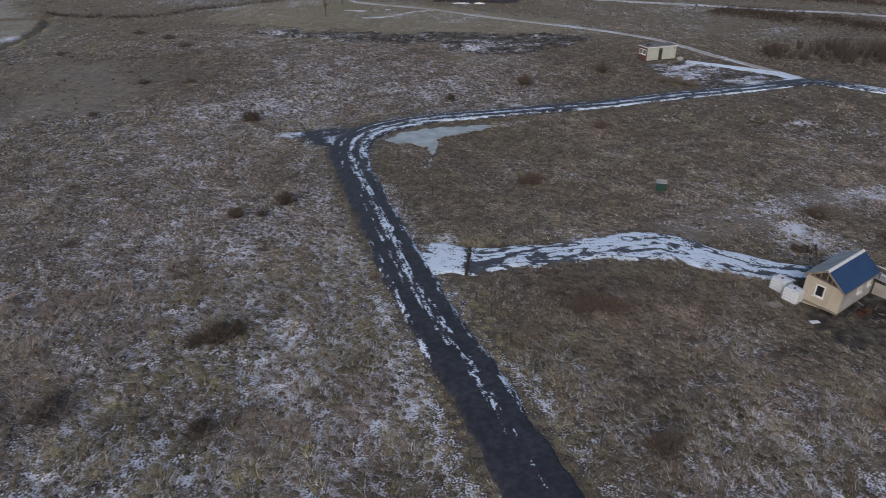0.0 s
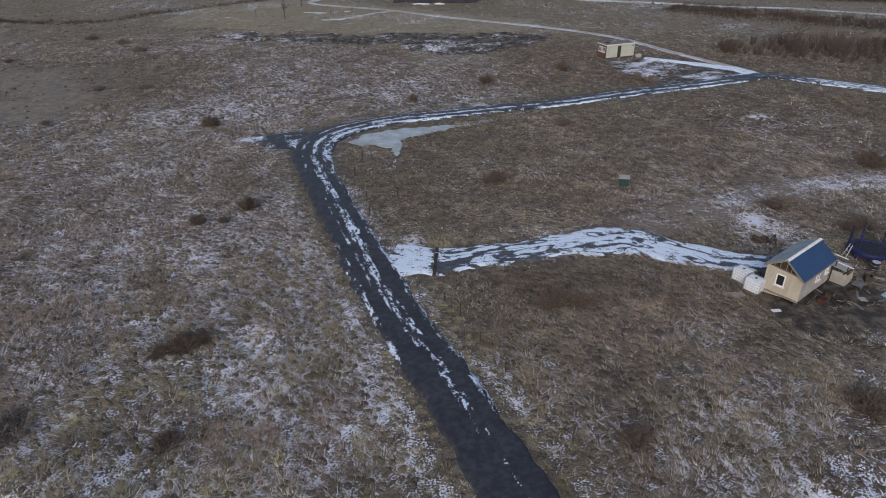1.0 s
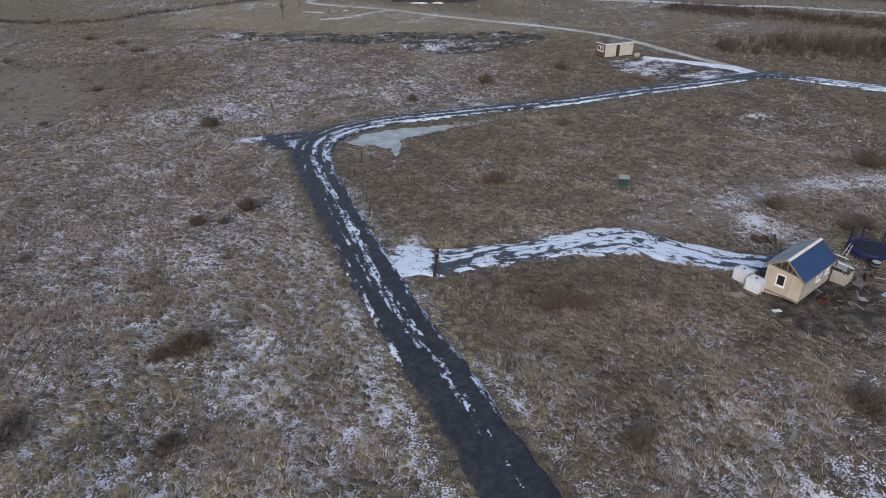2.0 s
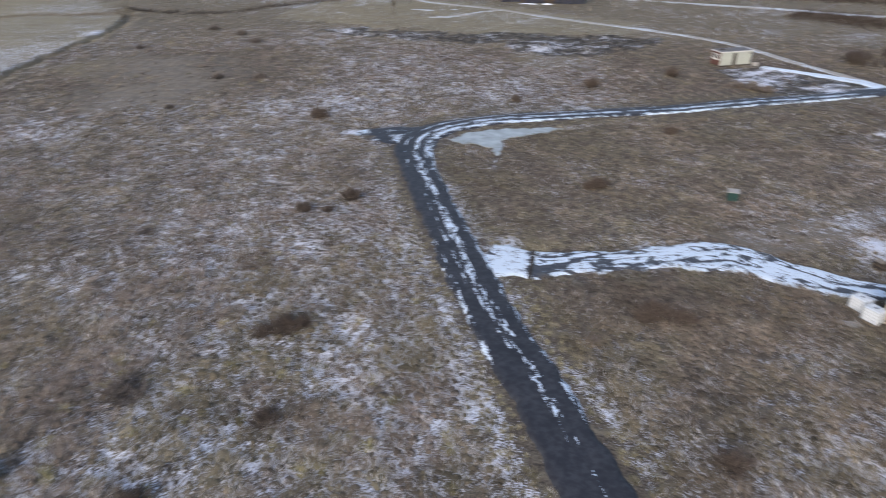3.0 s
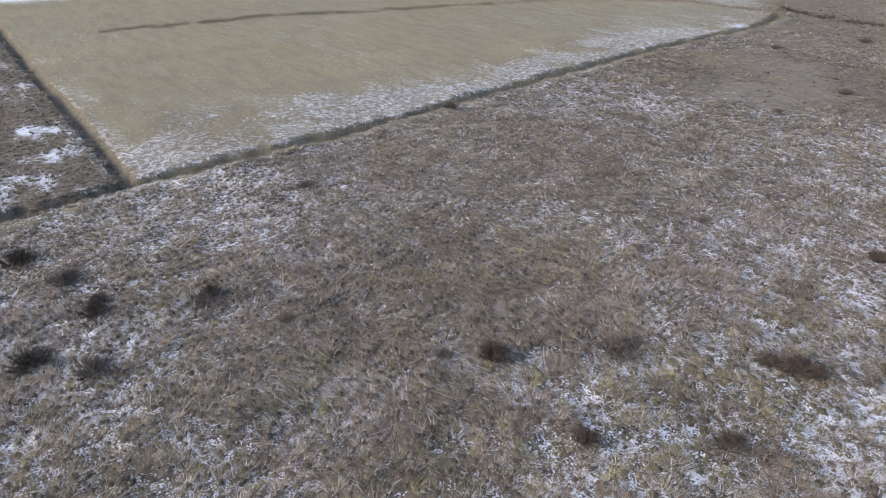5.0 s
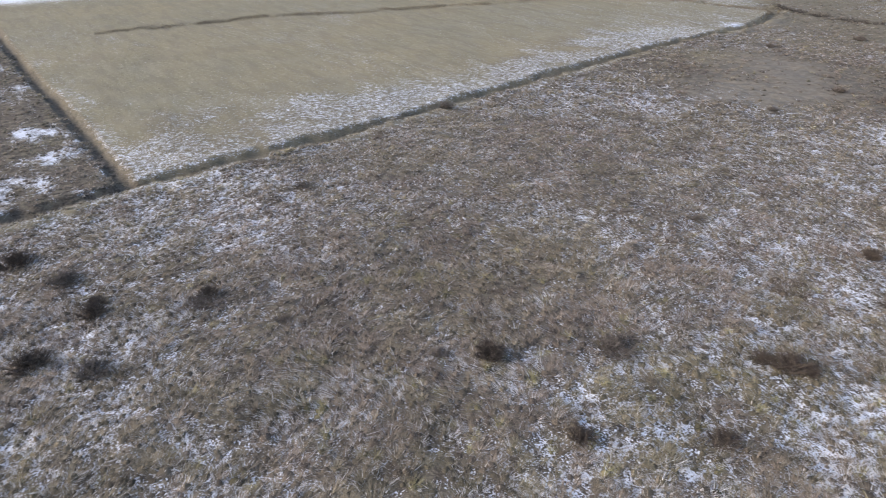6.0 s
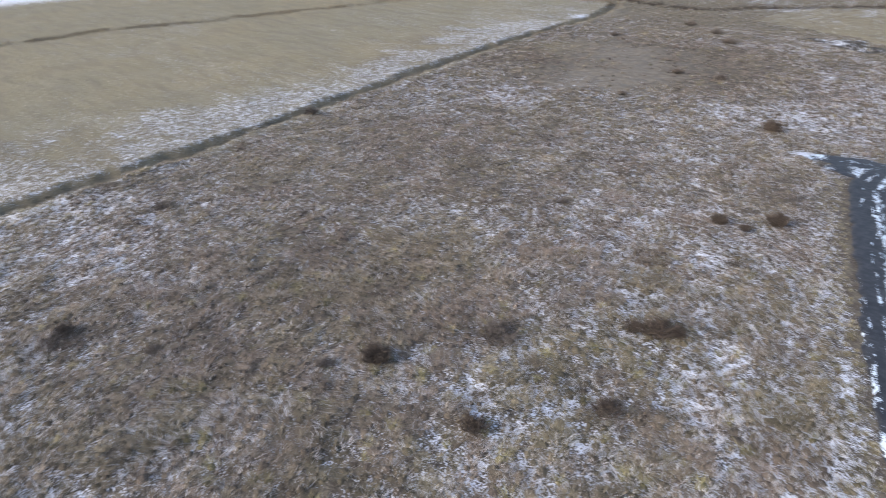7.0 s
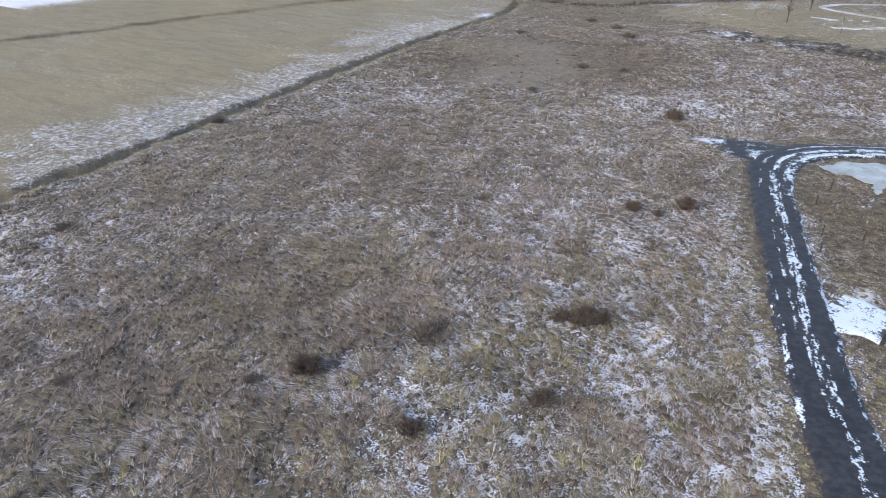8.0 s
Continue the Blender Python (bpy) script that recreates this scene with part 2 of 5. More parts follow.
    rough = np.where((d["lane"][0] < 1.2) | (d["cab"][0] < 1.4) | inside(x, y, PUDDLE) | inside(x, y, FAN) | (away(x, y, TAIL)[0] < 0.45), 0, rough)
    rough = np.where(d["spur"][0] < 1.4 + 2.5 * step(-18.5, -13, x), 0, rough)
    rough = np.where((d["ditch"][0] < 1.6), np.maximum(rough, 0.85), rough)
    return dict(snow=snow, cover=c, tan=tan, grey=grey, soil=np.maximum(np.maximum(0.85 * soil, 0.8 * yard), 0.8 * trod), dirt=np.maximum(dirt * 0.95, 0.3 * np.maximum(step(1.0, 0.3, gap), west * step(0.9, 0.4, gapw))), rough=rough,
                edge=step(5.6, 2.4, d["main"][0] + 1.4 * (mid - 0.5)), left=left, field=field, parcel=parcel, west=west, d=d, big=big, mid=mid)


def height(x, y, d):
    """The lie of the ground: nearly flat, a little uneven, with two ditches."""
    near_road = np.minimum(np.minimum(d["main"][0], d["drive"][0]), np.minimum(d["lane"][0], d["cab"][0]))
    calm = step(2.5, 9, near_road) * (1 - bump(x, y, 30, 42, 8)) * (1 - bump(x, y, 36.5, 114, 7)) * step(7, 14, np.hypot(x + 0.5, y - 76))
    calm = calm * step(0.5, 6, np.hypot(x - 37, y - 45))
    z = calm * (0.34 * (fbm(x, y, 9, 21) - 0.5) + 0.5 * (fbm(x, y, 40, 23) - 0.5))
    z = z + 0.27 * (hummock(x, y) - 0.5) * np.minimum(calm, 1) * np.where(d["ditch"][1] > 0, 0.25, 1.0)
    g = frayed(x, y, d["ditch"][0])
    z = z - 0.75 * step(1.5, 0.3, g) + 0.18 * step(4, 1.8, g) * step(0.9, 1.8, g)
    west = d["ditch"][1] > 0
    z = z - 0.85 * step(1.2, 0.3, d["west"][0]) * west * step(1.0, 2.5, d["ditch"][0] + 1.0)
    clod = 1.0 * inside(x, y, SOIL)
    z = z + clod * 0.75 * (fbm(x * 0.6, y * 1.2, 1.9, 27, 2) - 0.5)
    return z


# ------------------------------------------------------------------ materials
def shader(name, rough=0.8, metal=0.0):
    m = bpy.data.materials.new(name)
    m.use_nodes = True
    nt = m.node_tree
    b = nt.nodes["Principled BSDF"]
    b.inputs["Roughness"].default_value, b.inputs["Metallic"].default_value = rough, metal
    b.inputs["Specular IOR Level"].default_value = 0.3
    return m, nt, b


def add(nt, kind, **values):
    n = nt.nodes.new(kind)
    for k, v in values.items():
        n.inputs[k.replace("_", " ")].default_value = v
    return n


def mix(nt, fac, a, b):
    n = nt.nodes.new("ShaderNodeMix")
    n.data_type = "RGBA"
    for sock, v in ((n.inputs[0], fac), (n.inputs[6], a), (n.inputs[7], b)):
        if isinstance(v, bpy.types.NodeSocket):
            nt.links.new(v, sock)
        else:
            sock.default_value = (*v, 1) if isinstance(v, tuple) else v
    return n.outputs[2]


def calc(nt, op, a, b=0.0, clamp=False):
    n = nt.nodes.new("ShaderNodeMath")
    n.operation, n.use_clamp = op, clamp
    for sock, v in zip(n.inputs, (a, b)):
        if isinstance(v, bpy.types.NodeSocket):
            nt.links.new(v, sock)
        else:
            sock.default_value = v
    return n.outputs[0]


def grain(nt, size, detail=3.0, stretch=None):
    """Noise with features of that size in metres, on the object's own coordinates."""
    co = nt.nodes.new("ShaderNodeTexCoord")
    out = co.outputs["Object"]
    if stretch:
        mp = nt.nodes.new("ShaderNodeMapping")
        mp.inputs["Scale"].default_value = stretch
        nt.links.new(out, mp.inputs[0])
        out = mp.outputs[0]
    n = add(nt, "ShaderNodeTexNoise", Scale=1.0 / size, Detail=detail)
    nt.links.new(out, n.inputs["Vector"])
    return n.outputs["Fac"]


def attr(nt, name):
    n = nt.nodes.new("ShaderNodeAttribute")
    n.attribute_name = name
    return n


def relief(nt, b, fac, depth, strength=0.6):
    n = add(nt, "ShaderNodeBump", Strength=strength, Distance=depth)
    nt.links.new(fac, n.inputs["Height"])
    nt.links.new(n.outputs[0], b.inputs["Normal"])


def ramp(nt, fac, lo, hi):
    n = nt.nodes.new("ShaderNodeMapRange")
    n.interpolation_type = "SMOOTHSTEP"
    nt.links.new(fac, n.inputs[0])
    n.inputs[1].default_value, n.inputs[2].default_value = lo, hi
    return n.outputs[0]


def worn(name, base, other, size=0.3, rough=0.8, metal=0.0, depth=0.004, stretch=None, amount=(0.35, 0.7)):
    """A surface of two tones, blotched at that size, with finer grain inside."""
    m, nt, b = shader(name, rough, metal)
    big, small = grain(nt, size, 3, stretch), grain(nt, size * 0.12, 2, stretch)
    c = mix(nt, ramp(nt, big, *amount), base, other)
    c = mix(nt, calc(nt, "MULTIPLY", ramp(nt, small, 0.45, 0.75), 0.35), c, tuple(v * 0.6 for v in base))
    nt.links.new(c, b.inputs["Base Color"])
    relief(nt, b, small, depth)
    return m


SNOW = (0.70, 0.80, 0.91)


def ground_material():
    m, nt, b = shader("winter_grassland", 0.95)
    fine, mid, wide = grain(nt, 0.16, 4), grain(nt, 0.9, 4), grain(nt, 7.0, 3)
    c = mix(nt, ramp(nt, fine, 0.35, 0.68), (0.050, 0.042, 0.034), (0.150, 0.125, 0.098))
    c = mix(nt, calc(nt, "MULTIPLY", ramp(nt, mid, 0.42, 0.68), 0.55), c, (0.25, 0.215, 0.155))
    c = mix(nt, calc(nt, "MULTIPLY", ramp(nt, wide, 0.45, 0.7), 0.5), c, (0.12, 0.098, 0.075))
    t = mix(nt, ramp(nt, fine, 0.3, 0.75), (0.205, 0.180, 0.116), (0.30, 0.266, 0.176))
    t = mix(nt, calc(nt, "MULTIPLY", ramp(nt, wide, 0.4, 0.7), 0.5), t, (0.27, 0.246, 0.186))
    t = mix(nt, calc(nt, "MULTIPLY", ramp(nt, mid, 0.5, 0.72), 0.5), t, (0.25, 0.215, 0.155))
    t = mix(nt, calc(nt, "MULTIPLY", ramp(nt, grain(nt, 28.0, 3, (1, 0.45, 1)), 0.42, 0.66), 0.55), t, (0.295, 0.244, 0.148))
    t = mix(nt, calc(nt, "MULTIPLY", ramp(nt, grain(nt, 0.8, 4, (0.16, 1, 1)), 0.46, 0.66), 0.40), t, (0.215, 0.190, 0.118))
    t = mix(nt, calc(nt, "MULTIPLY", ramp(nt, grain(nt, 0.45, 3, (0.4, 1, 1)), 0.56, 0.72), 0.35), t, (0.43, 0.40, 0.31))
    t = mix(nt, calc(nt, "MULTIPLY", ramp(nt, grain(nt, 2.2, 5, (0.3, 1, 1)), 0.46, 0.62), 0.45), t, (0.195, 0.168, 0.122))
    tan = attr(nt, "tan")
    c = mix(nt, tan.outputs["Fac"], c, t)
    grey = attr(nt, "grey")
    c = mix(nt, calc(nt, "MULTIPLY", grey.outputs["Fac"], 0.8), c, mix(nt, ramp(nt, mid, 0.3, 0.7), (0.185, 0.161, 0.129), (0.235, 0.207, 0.166)))
    soil = attr(nt, "soil")
    c = mix(nt, soil.outputs["Fac"], c, mix(nt, ramp(nt, mid, 0.4, 0.62), (0.022, 0.021, 0.022), (0.10, 0.092, 0.075)))
    dirt = attr(nt, "dirt")
    c = mix(nt, calc(nt, "MULTIPLY", dirt.outputs["Fac"], 0.85), c, mix(nt, ramp(nt, fine, 0.3, 0.7), (0.12, 0.102, 0.082), (0.27, 0.235, 0.19)))
    snow = attr(nt, "snow")
    fleck = calc(nt, "ADD", calc(nt, "MULTIPLY", grain(nt, 0.12, 5), 0.66), calc(nt, "MULTIPLY", grain(nt, 0.6, 3), 0.34))
    s = calc(nt, "ADD", calc(nt, "MULTIPLY", snow.outputs["Fac"], 0.33), fleck)
    s = ramp(nt, s, 0.665, 0.745)
    c = mix(nt, calc(nt, "MULTIPLY", s, 0.92), c, (0.76, 0.79, 0.87))
    nt.links.new(c, b.inputs["Base Color"])
    relief(nt, b, calc(nt, "ADD", fine, mid), 0.12, 0.8)
    return m


def toned(name, rough=0.85):
    """For growing things whose blades or twigs carry their own colour; grass domes carry painted shade too."""
    m, nt, b = shader(name, rough)
    tone = attr(nt, "tone")
    n = grain(nt, 0.5, 2)
    nt.links.new(mix(nt, calc(nt, "MULTIPLY", ramp(nt, n, 0.4, 0.75), 0.25), tone.outputs["Color"], (0.16, 0.125, 0.085)), b.inputs["Base Color"])
    return m


def road_material(name, base, other, snow_from=0.38, gloss=0.55):
    m, nt, b = shader(name, gloss)
    fine, grit, wide = grain(nt, 0.05, 3), grain(nt, 0.35, 4), grain(nt, 2.5, 3)
    c = mix(nt, ramp(nt, grit, 0.35, 0.7), base, other)
    c = mix(nt, calc(nt, "MULTIPLY", ramp(nt, fine, 0.55, 0.8), 0.3), c, tuple(min(1, v * 2.6) for v in base))
    c = mix(nt, calc(nt, "MULTIPLY", ramp(nt, wide, 0.45, 0.7), 0.4), c, tuple(v * 0.7 for v in base))
    snow = attr(nt, "snow")
    flake = grain(nt, 0.13, 4)
    s = calc(nt, "ADD", snow.outputs["Fac"], calc(nt, "MULTIPLY", ramp(nt, snow.outputs["Fac"], -0.08, 0.22), calc(nt, "ADD", calc(nt, "MULTIPLY", calc(nt, "SUBTRACT", grit, 0.5), 1.2), calc(nt, "MULTIPLY", calc(nt, "SUBTRACT", flake, 0.5), 2.5))))
    s = ramp(nt, s, snow_from, snow_from + 0.2)
    c = mix(nt, calc(nt, "MULTIPLY", s, 0.93), c, SNOW)
    nt.links.new(c, b.inputs["Base Color"])
    nt.links.new(calc(nt, "ADD", calc(nt, "MULTIPLY", s, 0.4), gloss, True), b.inputs["Roughness"])
    relief(nt, b, calc(nt, "ADD", calc(nt, "ADD", fine, grit), calc(nt, "MULTIPLY", s, 1.2)), 0.014, 0.5)
    return m


MAT = dict(
    ground=ground_material(),
    grass=toned("dry_grass_blades"),
    twig=toned("bare_twigs"),
    road=road_material("wet_gravel_road", (0.027, 0.028, 0.034), (0.053, 0.054, 0.061)),
    drive=road_material("icy_drive", (0.050, 0.055, 0.066), (0.085, 0.09, 0.10), 0.30),
    lane=road_material("pale_lane", (0.33, 0.305, 0.265), (0.45, 0.425, 0.385), 0.30, 0.8),
    plywood=worn("pale_plywood", (0.44, 0.40, 0.325), (0.38, 0.34, 0.275), 0.5, 0.75, stretch=(1, 1, 0.3)),
    board=worn("weathered_board", (0.235, 0.205, 0.17), (0.165, 0.145, 0.12), 0.3, 0.85),
    panel=worn("grey_cladding", (0.40, 0.39, 0.37), (0.32, 0.31, 0.29), 0.6, 0.8),
    dark_wood=worn("dark_timber", (0.060, 0.048, 0.038), (0.035, 0.028, 0.024), 0.4, 0.85),
    trunk=worn("bark", (0.10, 0.080, 0.062), (0.055, 0.045, 0.036), 0.15, 0.9),
    blue_roof=worn("blue_sheet_metal", (0.026, 0.062, 0.150), (0.020, 0.050, 0.122), 1.4, 0.42, 0.0, 0.001),
    grey_roof=worn("galvanised_sheet", (0.30, 0.32, 0.33), (0.23, 0.25, 0.27), 0.8, 0.45, 0.3, 0.001),
    white=worn("white_paint", (0.74, 0.74, 0.72), (0.62, 0.62, 0.60), 0.3, 0.6),
    plastic=worn("milky_plastic", (0.74, 0.78, 0.82), (0.64, 0.68, 0.72), 0.4, 0.45, 0.0, 0.002),
    steel=worn("galvanised_tube", (0.52, 0.55, 0.58), (0.42, 0.45, 0.48), 0.1, 0.4, 0.3, 0.001),
    black=worn("black_plastic", (0.018, 0.018, 0.020), (0.03, 0.03, 0.03), 0.1, 0.5),
    pallet=worn("pallet_wood", (0.22, 0.17, 0.12), (0.13, 0.10, 0.075), 0.2, 0.85),
    cream=worn("cream_steel_wall", (0.46, 0.48, 0.42), (0.40, 0.42, 0.37), 0.9, 0.6),
    red=worn("red_brown_wall", (0.125, 0.062, 0.050), (0.10, 0.052, 0.044), 0.3, 0.8),
    felt=worn("grey_roof_felt", (0.14, 0.14, 0.14), (0.22, 0.22, 0.23), 0.9, 0.9),
    green=worn("green_paint", (0.022, 0.062, 0.056), (0.018, 0.048, 0.044), 0.3, 0.6),
    navy=worn("navy_padding", (0.016, 0.020, 0.085), (0.012, 0.016, 0.062), 0.5, 0.55),
    net=worn("dark_net", (0.020, 0.022, 0.034), (0.030, 0.032, 0.045), 0.2, 0.9),
    tarp=worn("pale_blue_tarp", (0.22, 0.36, 0.50), (0.35, 0.45, 0.55), 0.4, 0.6),
    rust=worn("rusty_red_metal", (0.085, 0.035, 0.028), (0.05, 0.028, 0.024), 0.2, 0.7),
    barn=worn("blue_black_boards", (0.035, 0.042, 0.065), (0.022, 0.025, 0.036), 0.8, 0.8),
    snowpile=worn("settled_snow", (0.80, 0.83, 0.90), (0.72, 0.75, 0.82), 0.5, 0.9, 0.0, 0.03),
    tyre=worn("tyre_rubber", (0.02, 0.02, 0.02), (0.035, 0.034, 0.033), 0.1, 0.8),
)
m, nt, b = shader("dark_glass", 0.08)
b.inputs["Base Color"].default_value = (0.02, 0.023, 0.028, 1)
b.inputs["Specular IOR Level"].default_value = 0.5
MAT["glass"] = m
m, nt, b = shader("cloudy_ice", 0.22)
n1, n2 = grain(nt, 1.6, 4), grain(nt, 0.3, 3)
nt.links.new(mix(nt, ramp(nt, n1, 0.35, 0.7), mix(nt, ramp(nt, n2, 0.4, 0.7), (0.34, 0.365, 0.355), (0.27, 0.29, 0.275)), (0.43, 0.46, 0.46)), b.inputs["Base Color"])
relief(nt, b, n2, 0.004, 0.3)
MAT["ice"] = m


# ------------------------------------------------------------------ mesh helpers
def mesh_of(name, co, faces, material, smooth=False):
    me = bpy.data.meshes.new(name)
    co, faces = np.ascontiguousarray(co, np.float32), np.ascontiguousarray(faces, np.int32)
    n, k = faces.shape
    me.vertices.add(len(co))
    me.vertices.foreach_set("co", co.ravel())
    me.loops.add(n * k)
    me.loops.foreach_set("vertex_index", faces.ravel())
    me.polygons.add(n)
    me.polygons.foreach_set("loop_start", np.arange(0, n * k, k, dtype=np.int32))
    me.polygons.foreach_set("use_smooth", np.full(n, smooth))
    me.update(calc_edges=True)
    me.materials.append(material)
    return me


def give(me, name, values):
    a = me.attributes.new(name, "FLOAT", "POINT")
    a.data.foreach_set("value", np.ascontiguousarray(values, np.float32).ravel())


def give_colour(me, values):
    a = me.attributes.new("tone", "FLOAT_COLOR", "POINT")
    rgba = np.ones((len(values), 4), np.float32)
    rgba[:, :3] = values
    a.data.foreach_set("color", rgba.ravel())


def thing(name, m, label, category, group="", kind=""):
    ob = new(name)
    ob.empty_display_size = 0.2
    ob.matrix_world = m
    return tagged(ob, label, category, group, kind)


def part(name, bm, material, parent, label=""):
    me = bpy.data.meshes.new(name)
    bm.normal_update()
    bm.to_mesh(me)
    bm.free()
    me.materials.append(material)
    ob = new(name, me)
    ob.parent = parent
    if label:
        tagged(ob, label)
    return ob


def box(bm, x, y, z, sx, sy, sz, turn=(0, 0, 0), bevel=0.0):
    """A box about a centre, with its edges eased."""
    m = pose(x, y, z, *turn) @ Matrix.Diagonal((sx, sy, sz, 1))
    vs = bmesh.ops.create_cube(bm, size=1, matrix=m)["verts"]
    if bevel:
        es = list({e for v in vs for e in v.link_edges})
        bmesh.ops.bevel(bm, geom=es, offset=bevel, segments=1, affect="EDGES")
    return bm


def boxed(*args, **kw):
    return box(bmesh.new(), *args, **kw)


def rod(bm, a, b, r0, r1=None, sides=8):
    a, b = Vector(a), Vector(b)
    m = Matrix.Translation((a + b) / 2) @ (b - a).to_track_quat("Z", "Y").to_matrix().to_4x4()
    bmesh.ops.create_cone(bm, cap_ends=True, segments=sides, radius1=r0, radius2=r0 if r1 is None else r1, depth=(b - a).length, matrix=m)
    return bm


def rodded(*args, **kw):
    return rod(bmesh.new(), *args, **kw)


# ------------------------------------------------------------------ ground
def axis(dense_from, dense_to, gap, lo, hi):
    mid = np.arange(dense_from, dense_to, gap)
    out, s, v = [], gap, dense_from
    while v > lo:
        s *= 1.12
        v -= s
        out.append(v)
    up, s, v = [], gap, mid[-1]
    while v < hi:
        s *= 1.12
        v += s
        up.append(v)
    return np.array(out[::-1] + list(mid) + up)


gx, gy = axis(-82, 48, 0.4, -2400, 2400), axis(-6, 96, 0.4, -2400, 2400)
near_y = gy[gy < 96]
row_y = np.arange(96.4, 148, 0.75)
gy = np.concatenate([near_y, row_y, [148 + 1.0 * (1.13 ** k - 1) / 0.13 for k in range(1, 48)]])
X, Y = np.meshgrid(gx, gy)
fx, fy = X.ravel(), Y.ravel()
fields = plan(fx, fy)
fz = height(fx, fy, fields["d"])
nx, ny = len(gx), len(gy)
idx = np.arange(nx * ny).reshape(ny, nx)
quads = np.stack([idx[:-1, :-1], idx[:-1, 1:], idx[1:, 1:], idx[1:, :-1]], -1).reshape(-1, 4)
me = mesh_of("ground", np.stack([fx, fy, fz], 1), quads, MAT["ground"], True)
for key in ("snow", "tan", "grey", "soil", "dirt"):
    give(me, key, fields[key])
ground = tagged(new("ground", me), "flat winter grassland with dry brown grass, patchy snow and ditches", "ground", kind="structure")


def floor_at(x, y):
    x, y = np.atleast_1d(np.asarray(x, float)), np.atleast_1d(np.asarray(y, float))
    return height(x, y, {k: away(x, y, v) for k, v in coarse.items()})


# ------------------------------------------------------------------ roads
def strip(name, line, s, half, cells, lift, material, snow_of, label, ragged=0.25, category="road"):
    """A ribbon along a line, crowned, with uneven edges; snow_of(across, along, x, y) says where snow lies."""
    half = np.broadcast_to(half, s.shape)
    t = np.gradient(line[:, :2], axis=0)
    t /= np.linalg.norm(t, axis=1, keepdims=True)
    nrm = np.stack([t[:, 1], -t[:, 0]], 1)                      # to the right
    u = np.linspace(-1, 1, cells)
    rl = half + ragged * (fbm(s, s * 0, 1.3, 41) - 0.5) * 2
    rr = half + ragged * (fbm(s, s * 0 + 50, 1.3, 42) - 0.5) * 2
    across = np.where(u[None] < 0, u[None] * rl[:, None], u[None] * rr[:, None])
    x = line[:, 0:1] + nrm[:, 0:1] * across
    y = line[:, 1:2] + nrm[:, 1:2] * across
    along = np.broadcast_to(s[:, None], x.shape)
    edge = np.abs(u)[None] ** 12
    z = np.reshape(lift, (-1, 1)) * (1 - edge * 1.6) + 0.02 * (fbm(x, y, 0.8, 44, 2) - 0.5)
    snow = snow_of(across, along, x, y)
    z = z + 0.025 * np.clip(snow, 0, 1)
    i = np.arange(x.size).reshape(x.shape)
    quads = np.stack([i[:-1, :-1], i[:-1, 1:], i[1:, 1:], i[1:, :-1]], -1).reshape(-1, 4)
    me = mesh_of(name, np.stack([x.ravel(), y.ravel(), z.ravel()], 1), quads, material, True)
    give(me, "snow", snow)
    return tagged(new(name, me), label, category, kind="structure")


def main_snow(u, s, x, y):
    """Broken crusts of snow: along the crown, thin lines beside the ruts, speckle on the verges."""
    n = fbm(u * 2.6, s, 1.1, 51, 3)
    m = fbm(u * 2.0 + 40, s * 1.5, 0.6, 52, 2)
    streak = fbm(u * 7, s * 0.62, 1.0, 54, 3)
    back = step(62, 74, y)
    centre = np.exp(-((u - 0.22 + 0.3 * (vnoise(s, s * 0, 9, 53) - 0.5)) / 0.36) ** 2)
    k = centre * (0.12 + 0.44 * step(26, 40, y))
    k = np.maximum(k, 0.42 * np.exp(-((u + 0.62) / 0.14) ** 2) * step(42, 45, y) * step(64, 50, y))
    k = np.maximum(k, 0.26 * np.exp(-((u + 1.75) / 0.34) ** 2) * step(32, 36, y) * step(60, 44, y))
    k = np.maximum(k, 0.58 * np.exp(-((u - 1.85) / 0.30) ** 2) * step(26, 30, y))
    two = np.maximum((1 - 0.28 * step(-2, 6, x)) * np.exp(-((u - 1.45) / (0.42 - 0.14 * step(-2, 6, x))) ** 2), 0.82 * np.exp(-((u - 0.15) / 0.34) ** 2))
    two = np.maximum(two, 0.55 * np.exp(-((u + 1.05) / 0.12) ** 2))
    two = np.maximum(two, 0.8 * np.exp(-((u + 1.7) / 0.22) ** 2) * step(20, 26, x))
    k = k * (1 - back) + back * two * 0.98
    k = np.maximum(k, step(56, 66, x) * (0.80 - 0.35 * np.exp(-((u + 0.9) / 0.25) ** 2)))
    k = k * (1 - step(48, 53, x) * step(64, 58, x) * 0.5)
    return np.clip(k + 0.60 * (n - 0.5) + 0.50 * (m - 0.5) + 1.0 * (streak - 0.5) - 0.11, 0, 1) * (k > 0.07)


